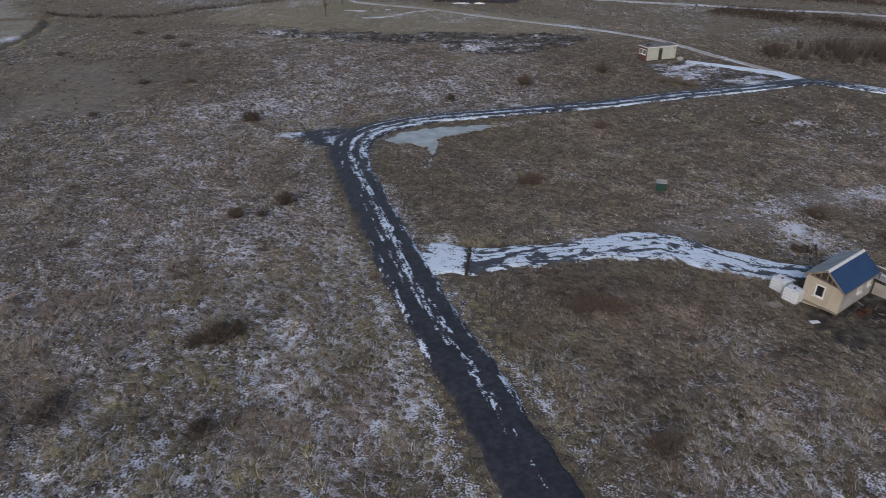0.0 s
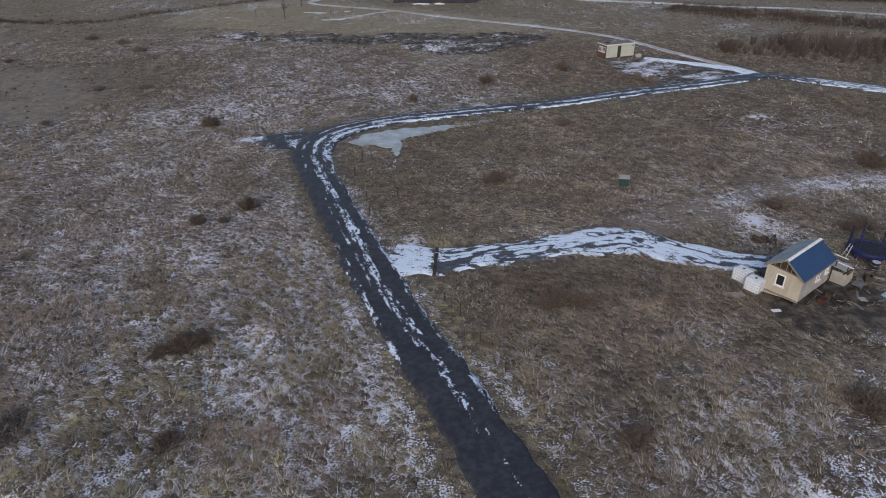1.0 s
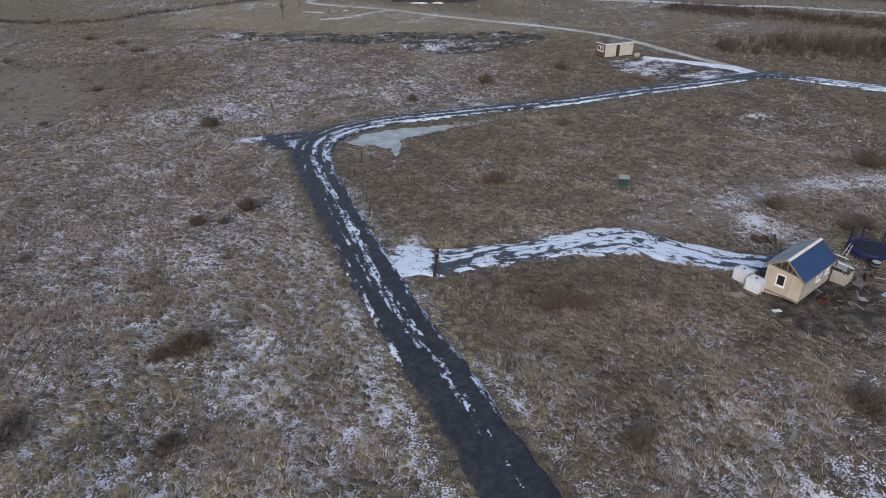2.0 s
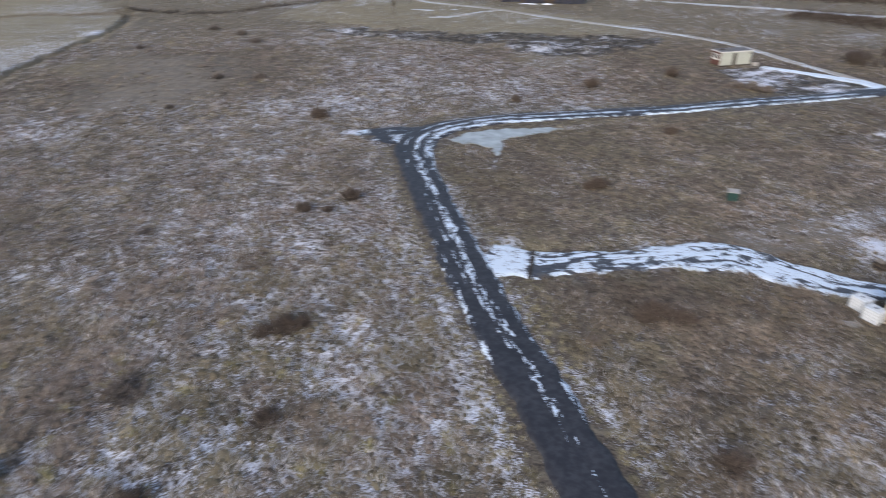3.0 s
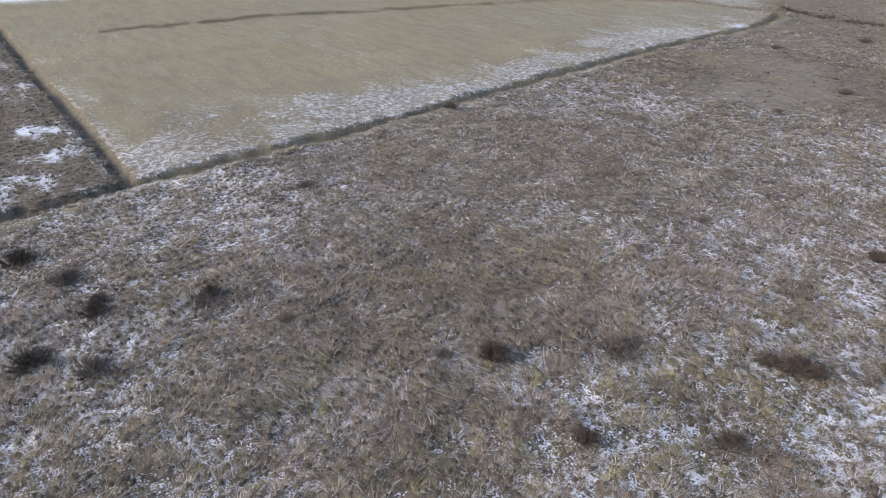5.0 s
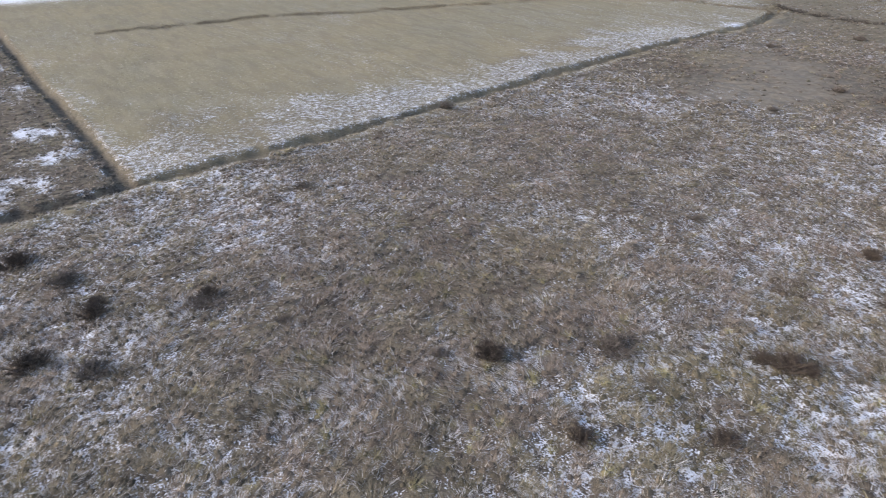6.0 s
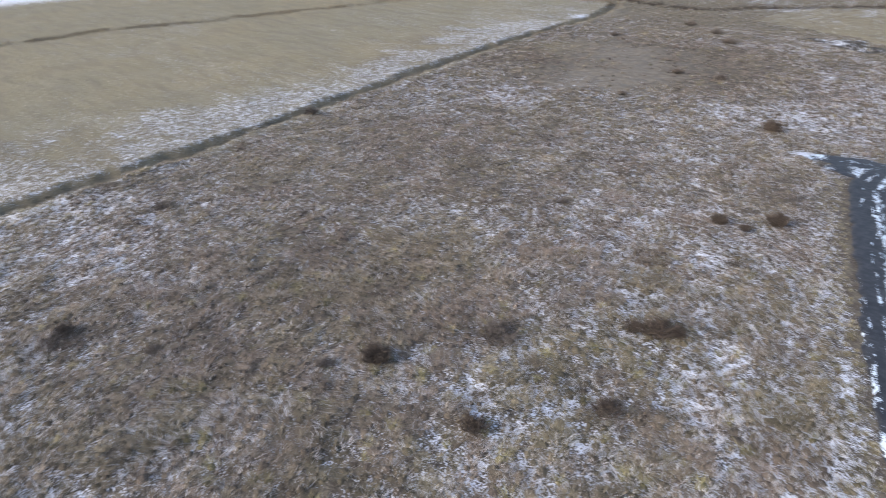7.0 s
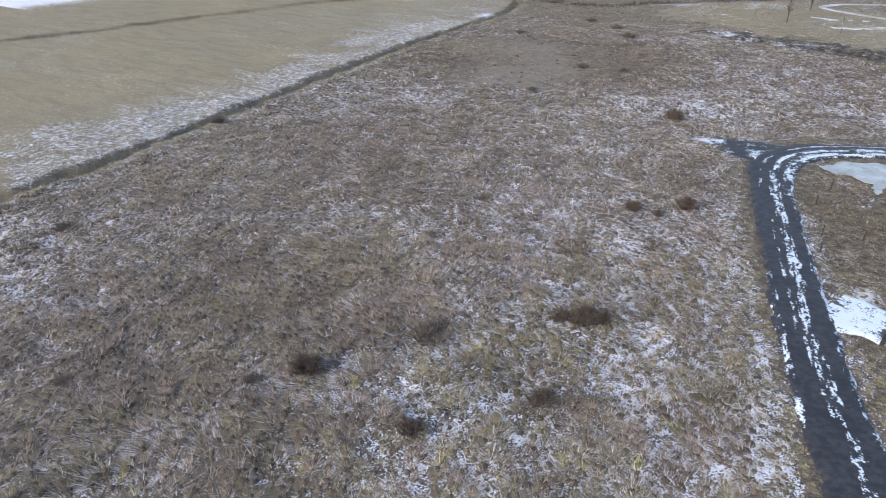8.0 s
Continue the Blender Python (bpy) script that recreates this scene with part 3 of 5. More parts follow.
def drive_snow(u, s, x, y):
    """Floes of refrozen snow with dark wet ice showing in the seams between them."""
    seam = np.abs(fbm(s * 0.42, u * 1.25, 1.0, 61, 2) - 0.5)
    seam2 = np.abs(fbm(s * 0.38 + 30, u * 1.5, 0.7, 63, 2) - 0.5)
    n = fbm(s, u * 1.6, 0.7, 62, 3)
    wide = 0.055 + 0.075 * step(2.6, 3.6, x) * step(13, 9, x) + 0.030 * step(19.5, 22, x)
    wide = wide + 0.16 * np.exp(-((x - 3.4) / 1.3) ** 2) * step(0.9, -0.3, -u) + 0.05 * np.exp(-((u - 0.9) / 0.4) ** 2) * step(3, 5, x)
    k = 0.85 * step(-0.02, 0.09, seam - wide) * step(-0.05, 0.05, seam2 - 0.55 * wide) + 0.5 * (n - 0.55)
    k = np.maximum(k, 0.62 * step(2.4, 1.9, x) + 0.75 * (n - 0.5) - 0.45 * step(0.2, -1.2, x))
    k = k - 0.75 * np.exp(-((x - 2.55) / 0.28) ** 2)
    return np.clip(k, 0, 1)


half = np.full(main_s.shape, 1.95)
half = half + 0.45 * step(66, 72, main_line[:, 1]) * step(82, 78, main_line[:, 1]) - 0.25 * step(2, 12, main_line[:, 0]) * step(80, 84, main_line[:, 1])
strip("road", main_line, main_s, half, 37, 0.17, MAT["road"], main_snow, "dark wet gravel road with strips of snow between wheel tracks", 0.22)
strip("drive", drive_line, drive_s, drive_line[:, 2], 31, np.interp(drive_s, [0, 1.0, 3.0], [0.02, 0.09, 0.13]), MAT["drive"], drive_snow, "icy snow-covered farm drive with dark wheel ruts", 0.35, "driveway")
strip("spur", spur_line, spur_s, spur_line[:, 2], 21, 0.08, MAT["road"],
      lambda u, s, x, y: np.clip(fbm(x, y, 1.1, 71) * 0.9 - 0.42 + 0.70 * step(-15.5, -18.2, x) + 0.55 * bump(x, y, -12.3, 74.3, 1.0), 0, 1),
      "dark gravel turning place with thin snow", 0.35)
strip("lane", lane_line, lane_s, np.full(lane_s.shape, 0.95), 9, 0.07, MAT["lane"],
      lambda u, s, x, y: np.clip(0.22 - 0.9 * np.exp(-(u / 0.3) ** 2) * (fbm(s, u, 4, 75) - 0.2) + 0.5 * (fbm(s, u * 3, 6, 76) - 0.5), 0, 1),
      "pale frosted field lane", 0.2)
strip("cabin_lane", cabin_line, cabin_s, np.interp(cabin_s, [0, cabin_s[-1] * 0.7, cabin_s[-1]], [0.7, 1.4, 1.2]), 13, 0.08, MAT["lane"],
      lambda u, s, x, y: np.clip(0.8 + 0.9 * (fbm(s, u * 2, 1.5, 77) - 0.5), 0, 1), "snow-covered lane beside the cabin", 0.3)
strip("loop_lane", loop_line, loop_s, np.interp(loop_s, [0, 3, loop_s[-1]], [0.3, 0.9, 0.9]), 7, 0.07, MAT["lane"],
      lambda u, s, x, y: np.clip(0.2 + 0.9 * (fbm(s, u * 2, 1.5, 78) - 0.5), 0, 1), "pale frosted side lane", 0.3)
verge_line, verge_s = curve_through([(-22.8, 165.7), (-19.0, 164.8), (-15.0, 165.4), (-12.0, 166.8)], 0.5)
strip("verge_lane", verge_line, verge_s, np.interp(verge_s, [0, 3, verge_s[-1]], [0.25, 0.7, 0.5]), 7, 0.07, MAT["lane"],
      lambda u, s, x, y: np.clip(0.4 + 0.9 * (fbm(s, u * 2, 1.5, 80) - 0.5), 0, 1), "pale frosted track on the meadow", 0.3)
strip("far_lane", far_line, far_s, np.full(far_s.shape, 1.3), 5, 0.10, MAT["lane"],
      lambda u, s, x, y: np.clip(0.35 + 0.7 * (fbm(s, u, 6, 79) - 0.5), 0, 1), "distant pale snow-dusted lane", 0.3)

# the frozen puddle inside the bend
ring, _ = curve_through(PUDDLE + PUDDLE[:1], 0.25)
ring = ring[:-1]
ring = ring + 0.75 * (np.stack([fbm(ring[:, 0], ring[:, 1], 0.9, 81), fbm(ring[:, 0], ring[:, 1], 0.9, 82)], 1) - 0.5)
bm = bmesh.new()
lower = bm.faces.new([bm.verts.new((x, y, 0.075)) for x, y in ring])
up = bmesh.ops.extrude_face_region(bm, geom=[lower])
bmesh.ops.translate(bm, vec=(0, 0, -0.12), verts=[g for g in up["geom"] if isinstance(g, bmesh.types.BMVert)])
bmesh.ops.recalc_face_normals(bm, faces=bm.faces)
bmesh.ops.triangulate(bm, faces=bm.faces)
ice = part("frozen_puddle", bm, MAT["ice"], None)
tagged(ice, "pale frozen puddle of cloudy ice beside the road", "puddle", kind="structure")


# ------------------------------------------------------------------ grass
TONES = np.array([(0.142, 0.112, 0.092), (0.192, 0.156, 0.128), (0.222, 0.184, 0.148), (0.208, 0.184, 0.122), (0.258, 0.222, 0.152), (0.318, 0.274, 0.196)])
FROST = np.array((0.84, 0.825, 0.835))
STRAW = np.array((0.42, 0.385, 0.31))
rng = np.random.default_rng(7)


def scatter(cell, keep):
    """Jittered points, one to a cell, over the rough ground that keep(x, y) picks."""
    gx_, gy_ = np.meshgrid(np.arange(-150, 130, cell), np.arange(-46, 215, cell))
    x = (gx_ + cell * rng.uniform(-0.48, 0.48, gx_.shape)).ravel()
    y = (gy_ + cell * rng.uniform(-0.48, 0.48, gy_.shape)).ravel()
    k = keep(x, y)
    return x[k], y[k]


def fan(x, y):
    """True over the ground that lies open before the hovering place."""
    a = np.degrees(np.arctan2(-x, y))
    return (a > -42) & (a < 104)


def tussocks(name, x, y, blades, size, rings, label, thick=1.0):
    """Rounded tufts of dry grass: low domes thatched with fine arching blades; frost lies on the lee side and in the gaps."""
    f = plan(x, y)
    keep = rng.uniform(0, 1, x.shape) < f["rough"] * (0.97 - 0.75 * np.clip(f["snow"] * 3.2 - 2.4, 0, 1))
    x, y = x[keep], y[keep]
    f = {k: v[keep] for k, v in f.items() if k != "d"}
    z = floor_at(x, y)
    n = len(x)
    clump = vnoise(x, y, 1.5, 91)
    close = rings > 1
    grow = size * (0.44 + 0.70 * clump + 0.45 * rng.uniform(0, 1, n) ** 2) * np.where(f["field"], 0.55, 1.0) * (1 - 0.35 * f["tan"]) * (1 - 0.45 * f["edge"])
    # colour drifts over a few metres, with odd tufts of another kind
    patch, patch2 = fbm(x, y, 4.0, 93), fbm(x, y, 13, 94)
    pick = np.clip(0.46 * patch + 0.30 * patch2 + 0.20 * vnoise(x, y, 1.1, 98) + rng.uniform(-0.05, 0.17, n) - 0.04, 0, 0.999) * (len(TONES) - 1)
    low = pick.astype(int)
    tone = TONES[low] * (1 - pick + low)[:, None] + TONES[np.minimum(low + 1, len(TONES) - 1)] * (pick - low)[:, None]
    odd = (rng.uniform(0, 1, n) < 0.05 * f["left"])[:, None]
    tone = np.where(odd, np.array((0.285, 0.258, 0.128)), tone)
    ruddy = np.where(f["left"] | f["west"], 0.12, 0.50)[:, None] * vnoise(x, y, 5, 95)[:, None]
    tone = tone * (1 - ruddy) + ruddy * np.array((0.195, 0.140, 0.088))
    straw = np.clip(bump(x, y, -14, 22, 17) + 0.5 * bump(x, y, 0, 40, 12) + 0.35 * patch2, 0, 1)
    mauve = (np.where(f["left"], 0.42, 0.22) * (1 - straw))[:, None]
    tone = tone * (1 - mauve) + mauve * np.array((0.224, 0.178, 0.150))
    edge = (0.72 * f["edge"])[:, None]
    tone = tone * (1 - edge) + edge * np.array((0.265, 0.232, 0.132))
    tone = tone * (1 - 0.7 * f["tan"][:, None]) + 0.7 * f["tan"][:, None] * np.array((0.37, 0.335, 0.235))
    tone = tone * np.where(f["left"][:, None], np.array((1.0, 0.985, 0.97)), np.array((0.97, 0.985, 0.96))) * (np.where(f["left"], 1.05, 1.02) * (1 + 0.4 * bump(x, y, 36, 57, 11)) * np.where(f["left"], 1.0, 0.72 + 0.56 * fbm(x, y, 6, 102, 3)) * rng.uniform(0.76, 1.28, n) * (0.80 + 0.40 * vnoise(x, y, 1.2, 103)) * (0.56 + 0.52 * fbm(x, y, 2.6, 92) + 0.36 * fbm(x, y, 0.9, 90, 2)))[:, None]
    # the domes
    wide, tall = 0.46 * grow * rng.uniform(0.8, 1.25, n), (0.17 if close else 0.14) * grow * rng.uniform(0.6, 1.4, n)
    sides = 7 if rings > 1 else 5
    ang = np.linspace(0, 2 * math.pi, sides, endpoint=False)[None] + rng.uniform(0, 6, (n, 1))
    wob = rng.uniform(0.62, 1.32, (n, sides))
    levels = ((1.0, -0.3), (0.74, 0.45), (0.40, 0.80)) if rings > 1 else ((1.0, -0.3), (0.58, 0.62))
    shells = []
    for r, h in levels:
        shells.append(np.stack([x[:, None] + np.cos(ang) * 0.74 * r * wide[:, None] * wob, y[:, None] + np.sin(ang) * 0.74 * r * wide[:, None] * wob,
                                z[:, None] + tall[:, None] * h * (rng.uniform(0.6, 1.25, (n, sides)) if h > 0 else np.ones((n, sides)))], 2))
    mound = np.concatenate(shells + [np.stack([x, y, z + tall], 1)[:, None]], 1)
    k, k1 = np.arange(sides), (np.arange(sides) + 1) % sides
    pattern = []
    for q in range(len(levels) - 1):
        a0, a1 = q * sides, (q + 1) * sides
        pattern += [np.stack([k + a0, k1 + a0, k1 + a1], 1), np.stack([k + a0, k1 + a1, k + a1], 1)]
    last = (len(levels) - 1) * sides
    pattern = np.concatenate(pattern + [np.stack([k + last, k1 + last, k * 0 + last + sides], 1)])
    per = mound.shape[1]
    mound_tris = (np.arange(n)[:, None, None] * per + pattern[None]).reshape(-1, 3)
    # domes at half the tuft's tone: shade under the blades, painted in
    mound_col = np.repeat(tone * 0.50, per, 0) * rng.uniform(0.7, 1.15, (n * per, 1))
    # frost lies on one side of the tufts, in drifts
    drift = step(0.30, 0.80, fbm(x, y, 2.2, 99, 3))
    frosty = np.clip(np.where(f["left"], 0.16, 0.05) + 0.9 * np.clip(f["cover"], 0, 1) + 0.30 * (f["snow"] - 0.3), 0, 0.9) * (1.35 - 0.8 * hummock(x, y)) * (0.34 + 0.95 * drift if close else 0.66 + 0.85 * drift)
    lee = -0.9 + 2.2 * (vnoise(x, y, 7, 100) - 0.5) + rng.normal(0, 0.5, n)
    # the blades
    i = np.repeat(np.arange(n), blades)
    b = len(i)
    az = rng.uniform(0, 2 * math.pi, b)
    rho = np.sqrt(rng.uniform(0, 1, b))
    bx0, by0 = x[i] + np.cos(az) * rho * wide[i] * 1.1, y[i] + np.sin(az) * rho * wide[i] * 1.1
    bz0 = z[i] + tall[i] * (1.05 - rho ** 1.6)
    lean = 0.30 + 0.55 * rho + rng.uniform(-0.25, 0.35, b)
    length = np.maximum(0.15, grow[i] * rng.uniform(0.34, 0.78, b))
    hx, hy = np.cos(az) * np.sin(lean), np.sin(az) * np.sin(lean)
    width = np.maximum(0.018, (0.030 if close else 0.040) * grow[i]) * rng.uniform(0.6, 1.5, b) * thick
    side = az + math.pi / 2 + rng.uniform(-0.6, 0.6, b)
    px, py = np.cos(side) * width / 2, np.sin(side) * width / 2
    wind = 0.60 * length * rng.uniform(0.5, 1.2, b)
    blown = 2.5 + (1.9 * (vnoise(x, y, 6, 96) - 0.5) + 1.2 * (vnoise(x, y, 1.4, 101) - 0.5) + rng.normal(0, 0.25, n))[i]
    wx, wy = np.cos(blown) * wind, np.sin(blown) * wind
    tip = np.stack([bx0 + hx * length + wx, by0 + hy * length + wy, np.maximum(bz0 + length * ((0.66 if close else 0.54) - 0.42 * rho) * rng.uniform(0.5, 1.2, b), z[i] + 0.03)], 1)
    low_l, low_r = np.stack([bx0 - px, by0 - py, bz0], 1), np.stack([bx0 + px, by0 + py, bz0], 1)
    turned = np.cos(az - lee[i])
    lit = step(-0.25, 0.65, turned) * step(0.30, 0.70, rho)
    white = (rng.uniform(0, 1, b) < frosty[i] * (0.10 + 1.7 * lit)) * rng.uniform(0.7, 1.0, b)
    tint = tone[i] * rng.uniform(0.80, 1.20, (b, 1))
    pale = (rng.uniform(0, 1, b) < np.where(f["left"], 0.10, 0.05 + 0.10 * step(0.6, 0.85, patch2))[i])[:, None] * rng.uniform(0.2, 0.75, (b, 1))
    tint = tint * (1 - pale) + STRAW * pale
    tint = tint * (1 - white[:, None]) + FROST * white[:, None]
    co = np.stack([low_l, low_r, tip], 1).reshape(-1, 3)
    tris = np.arange(b * 3).reshape(-1, 3)
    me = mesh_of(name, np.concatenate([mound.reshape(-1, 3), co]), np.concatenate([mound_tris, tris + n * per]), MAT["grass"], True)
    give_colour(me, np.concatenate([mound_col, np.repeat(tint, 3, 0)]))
    return tagged(new(name, me), label, "grass", kind="stuff")


def ring_of(lo, hi, sector):
    return lambda x, y: (np.hypot(x, y) >= lo) & (np.hypot(x, y) < hi) & (fan(x, y) == sector)


GRASS_LABEL = "dry brown and straw-coloured grass tussocks flecked with frost"
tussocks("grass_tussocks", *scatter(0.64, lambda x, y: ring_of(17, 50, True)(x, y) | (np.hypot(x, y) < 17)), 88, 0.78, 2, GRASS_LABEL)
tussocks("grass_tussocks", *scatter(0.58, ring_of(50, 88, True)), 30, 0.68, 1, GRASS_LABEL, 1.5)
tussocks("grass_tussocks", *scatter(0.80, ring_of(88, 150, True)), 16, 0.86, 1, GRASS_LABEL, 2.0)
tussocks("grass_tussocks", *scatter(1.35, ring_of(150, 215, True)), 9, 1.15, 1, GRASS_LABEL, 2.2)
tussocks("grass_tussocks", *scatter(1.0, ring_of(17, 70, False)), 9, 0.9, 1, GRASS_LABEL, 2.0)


# ------------------------------------------------------------------ shrubs and trees
def twig_mesh(name, starts, ways, lengths, widths, colours):
    """Thin tapering twigs, each a two-sided sliver crossed by another."""
    n = len(starts)
    side = np.cross(ways, rng.normal(size=(n, 3)))
    side /= np.linalg.norm(side, axis=1, keepdims=True) + 1e-9
    other = np.cross(ways, side)
    tips = starts + ways * lengths[:, None]
    w = widths[:, None] / 2
    co = np.stack([starts - side * w, starts + side * w, tips, starts - other * w, starts + other * w, tips], 1).reshape(-1, 3)
    me = mesh_of(name, co, np.arange(n * 6).reshape(-1, 3), MAT["twig"])
    give_colour(me, np.repeat(colours, 6, 0))
    return me


def unit(v):
    return v / (np.linalg.norm(v, axis=-1, keepdims=True) + 1e-9)


def shrub(label, tint, wide=1.0, tall=0.7, stems=46, twigs=11, width=0.02):
    """A leafless shrub: stems that fan out from the root, and many twigs along them."""
    ob = thing("shrub", Matrix.Identity(4), label, "shrub", "leafless shrubs on the grassland")
    bm = bmesh.new()
    starts, ways, lens = [], [], []
    for k in range(stems):
        az, out = rng.uniform(0, 2 * math.pi), rng.uniform(0, 1) ** 0.75
        root = Vector((math.cos(az) * out * wide * 0.35, math.sin(az) * out * wide * 0.35, -0.06))
        top = Vector((math.cos(az) * out * wide * rng.uniform(0.6, 1.05), math.sin(az) * out * wide * rng.uniform(0.6, 1.05),
                      tall * rng.uniform(0.5, 1.1) * (1 - 0.45 * out)))
        rod(bm, root, top, width * 0.9, width * 0.3, 3)
        for j in range(twigs):
            t = rng.uniform(0.15, 1.0)
            starts.append(root.lerp(top, t))
            d = (top - root).normalized() * 0.7 + Vector(rng.normal(size=3)) * 0.62
            d.z = abs(d.z) * 0.8 + 0.05
            ways.append(d.normalized())
            lens.append(rng.uniform(0.16, 0.50) * tall)
    part("stem", bm, MAT["trunk"], ob)
    n = len(starts)
    col = np.array(tint)[None] * rng.uniform(0.6, 1.5, (n, 1))
    me = twig_mesh("twig_crown", np.array(starts), unit(np.array(ways)), np.array(lens), np.full(n, width * 1.5), col)
    new("twig_crown", me).parent = ob
    return ob


def place(x, y, turn=0, size=1.0, sink=0.0, flat=1.0):
    return pose(x, y, float(floor_at(x, y)[0]) - sink, 0, 0, turn) @ Matrix.Diagonal((size, size, size * flat, 1))


BROWN, GREY = (0.120, 0.097, 0.082), (0.188, 0.164, 0.147)
brown_a = shrub("dark brown leafless shrub among frosted grass tussocks", BROWN, 0.95, 0.95, 84, 15)
brown_b = shrub("dark brown leafless shrub among frosted grass tussocks", BROWN, 1.15, 0.75, 84, 15)
grey_a = shrub("grey-brown bare twiggy shrub among frosted grass tussocks", GREY, 1.3, 0.75, 84, 14, 0.016)
SHRUBS = [
    (brown_a, -25.6, 21.5, 1.0), (grey_a, -21.6, 28.6, 1.3), (brown_b, -14.2, 35.9, 1.0), (brown_b, -15.6, 35.3, 0.62), (brown_a, -13.1, 36.4, 0.6), (brown_b, -12.8, 27.4, 0.78),
    (brown_b, -17.2, 21.0, 0.72), (brown_b, -45.0, 2.0, 0.85), (brown_b, -46.4, 2.4, 0.6), (brown_b, -56.5, -1.5, 1.2), (brown_b, -41.4, -2.4, 1.1),
    (grey_a, -38.3, 0.6, 0.9), (brown_b, -42.7, 9.3, 0.7), (grey_a, -42.0, 8.5, 0.8), (grey_a, -51.0, 1.0, 0.9), (grey_a, -36.9, 12.5, 0.5),
    (grey_a, -69.2, 49.2, 0.9), (brown_a, -17.9, 53.8, 0.75), (brown_b, -15.7, 53.9, 0.5), (brown_a, -14.2, 56.8, 0.95),
    (brown_a, -23.8, 82.2, 1.1), (grey_a, -30.3, 48.4, 0.55), (brown_b, 9.5, 62.2, 1.0), (brown_b, 8.6, 61.8, 0.7), (grey_a, 35.1, 55.2, 1.25), (brown_b, 34.3, 54.8, 0.9),
    (brown_b, 11.0, 40.3, 1.15), (brown_b, 12.6, 39.6, 0.95), (brown_a, 10.2, 39.6, 0.8), (brown_b, 26.6, 28.1, 1.2), (brown_b, 12.3, 26.1, 0.85), (grey_a, 12.9, 26.6, 0.7),
    (grey_a, 34.0, 101.3, 0.9), (grey_a, 36.0, 100.4, 1.1), (grey_a, 37.7, 99.6, 0.9), (brown_b, 50.1, 65.0, 1.6), (brown_a, 52.4, 64.4, 1.3),
    (brown_a, 12.5, 99.4, 1.1), (grey_a, -44.7, 84.0, 0.6), (grey_a, -37.8, 100, 0.9), (grey_a, -44.4, 100, 0.8),
    (grey_a, -27.6, 19.0, 0.45), (grey_a, 6.3, 36.5, 0.5), (grey_a, -56.5, 23.0, 0.7), (brown_b, 38.6, 50.0, 0.85), (brown_b, 40.1, 50.3, 0.95), (grey_a, -66, 118, 0.8), (grey_a, -47, 125, 1.1), (grey_a, -52, 131, 1.0), (grey_a, -60, 137, 1.0), (brown_a, 25.5, 106.5, 1.1), (brown_b, 20, 79.6, 0.9), (brown_a, 1.5, 91.8, 0.8),
]
first = {}
for ob, x, y, size in SHRUBS:
    m = place(x, y, rng.uniform(0, 360), size * rng.uniform(1.3, 1.42))
    if ob in first:
        copy_thing(ob, m)
    else:
        first[ob] = m
for ob, m in first.items():
    ob.matrix_basis = m


def tall_bush(label, wide, tall, stems, twigs, tint):
    """An upright leafless bush: forked stems with a haze of fine twigs."""
    ob = thing("tall_bush", Matrix.Identity(4), label, "bush", "leafless thicket beside the lane")
    bm = bmesh.new()
    starts, ways, lens = [], [], []
    for k in range(stems):
        az = rng.uniform(0, 2 * math.pi)
        root = Vector((math.cos(az), math.sin(az), 0)) * wide * 0.25 * rng.uniform(0.2, 1) + Vector((0, 0, -0.1))
        top = Vector((math.cos(az), math.sin(az), 0)) * wide * rng.uniform(0.3, 1) + Vector((0, 0, tall * rng.uniform(0.6, 1.0)))
        elbow = root.lerp(top, 0.45) + Vector(rng.normal(size=3)) * 0.12
        rod(bm, root, elbow, 0.045, 0.03, 4)
        rod(bm, elbow, top, 0.03, 0.008, 4)
        for j in range(twigs):
            t = rng.uniform(0.1, 1.0)
            starts.append(elbow.lerp(top, t) if rng.uniform() > 0.3 else root.lerp(elbow, 0.4 + 0.6 * t))
            d = (top - root).normalized() + Vector(rng.normal(size=3)) * 0.55
            ways.append(d.normalized())
            lens.append(rng.uniform(0.35, 0.95))
    part("stem", bm, MAT["trunk"], ob)
    n = len(starts)
    me = twig_mesh("twig_crown", np.array(starts), np.array(ways), np.array(lens), np.full(n, 0.017), np.array(tint)[None] * rng.uniform(0.6, 1.5, (n, 1)))
    new("twig_crown", me).parent = ob
    return ob


PURPLE = (0.098, 0.082, 0.078)
thick = [tall_bush("tall leafless dark brown bush in a dense thicket", 1.5, 2.6, 24, 22, PURPLE),
         tall_bush("tall leafless dark brown bush in a dense thicket", 1.2, 3.2, 20, 24, PURPLE)]
spots = []
while len(spots) < 110:
    x, y = rng.uniform(57, 96), rng.uniform(100, 128)
    if y < 116.5 - 0.46 * (x - 57) or y > 125 - 0.10 * (x - 57) or away(np.array([x]), np.array([y]), coarse["main"])[0][0] < 4 or rng.uniform() < 0.35 * (y > 117):
        continue
    if all((x - a) ** 2 + (y - b) ** 2 > 0.6 for a, b in spots):
        spots.append((x, y))
for k, (x, y) in enumerate(spots):
    m = place(x, y, rng.uniform(0, 360), float(0.32 + 0.70 * fbm(x, y, 8, 88)) * rng.uniform(0.8, 1.15))
    if k < 2:
        first[thick[k]] = m
    else:
        copy_thing(thick[k % 2], m)
for ob in thick:
    ob.matrix_basis = first[ob]


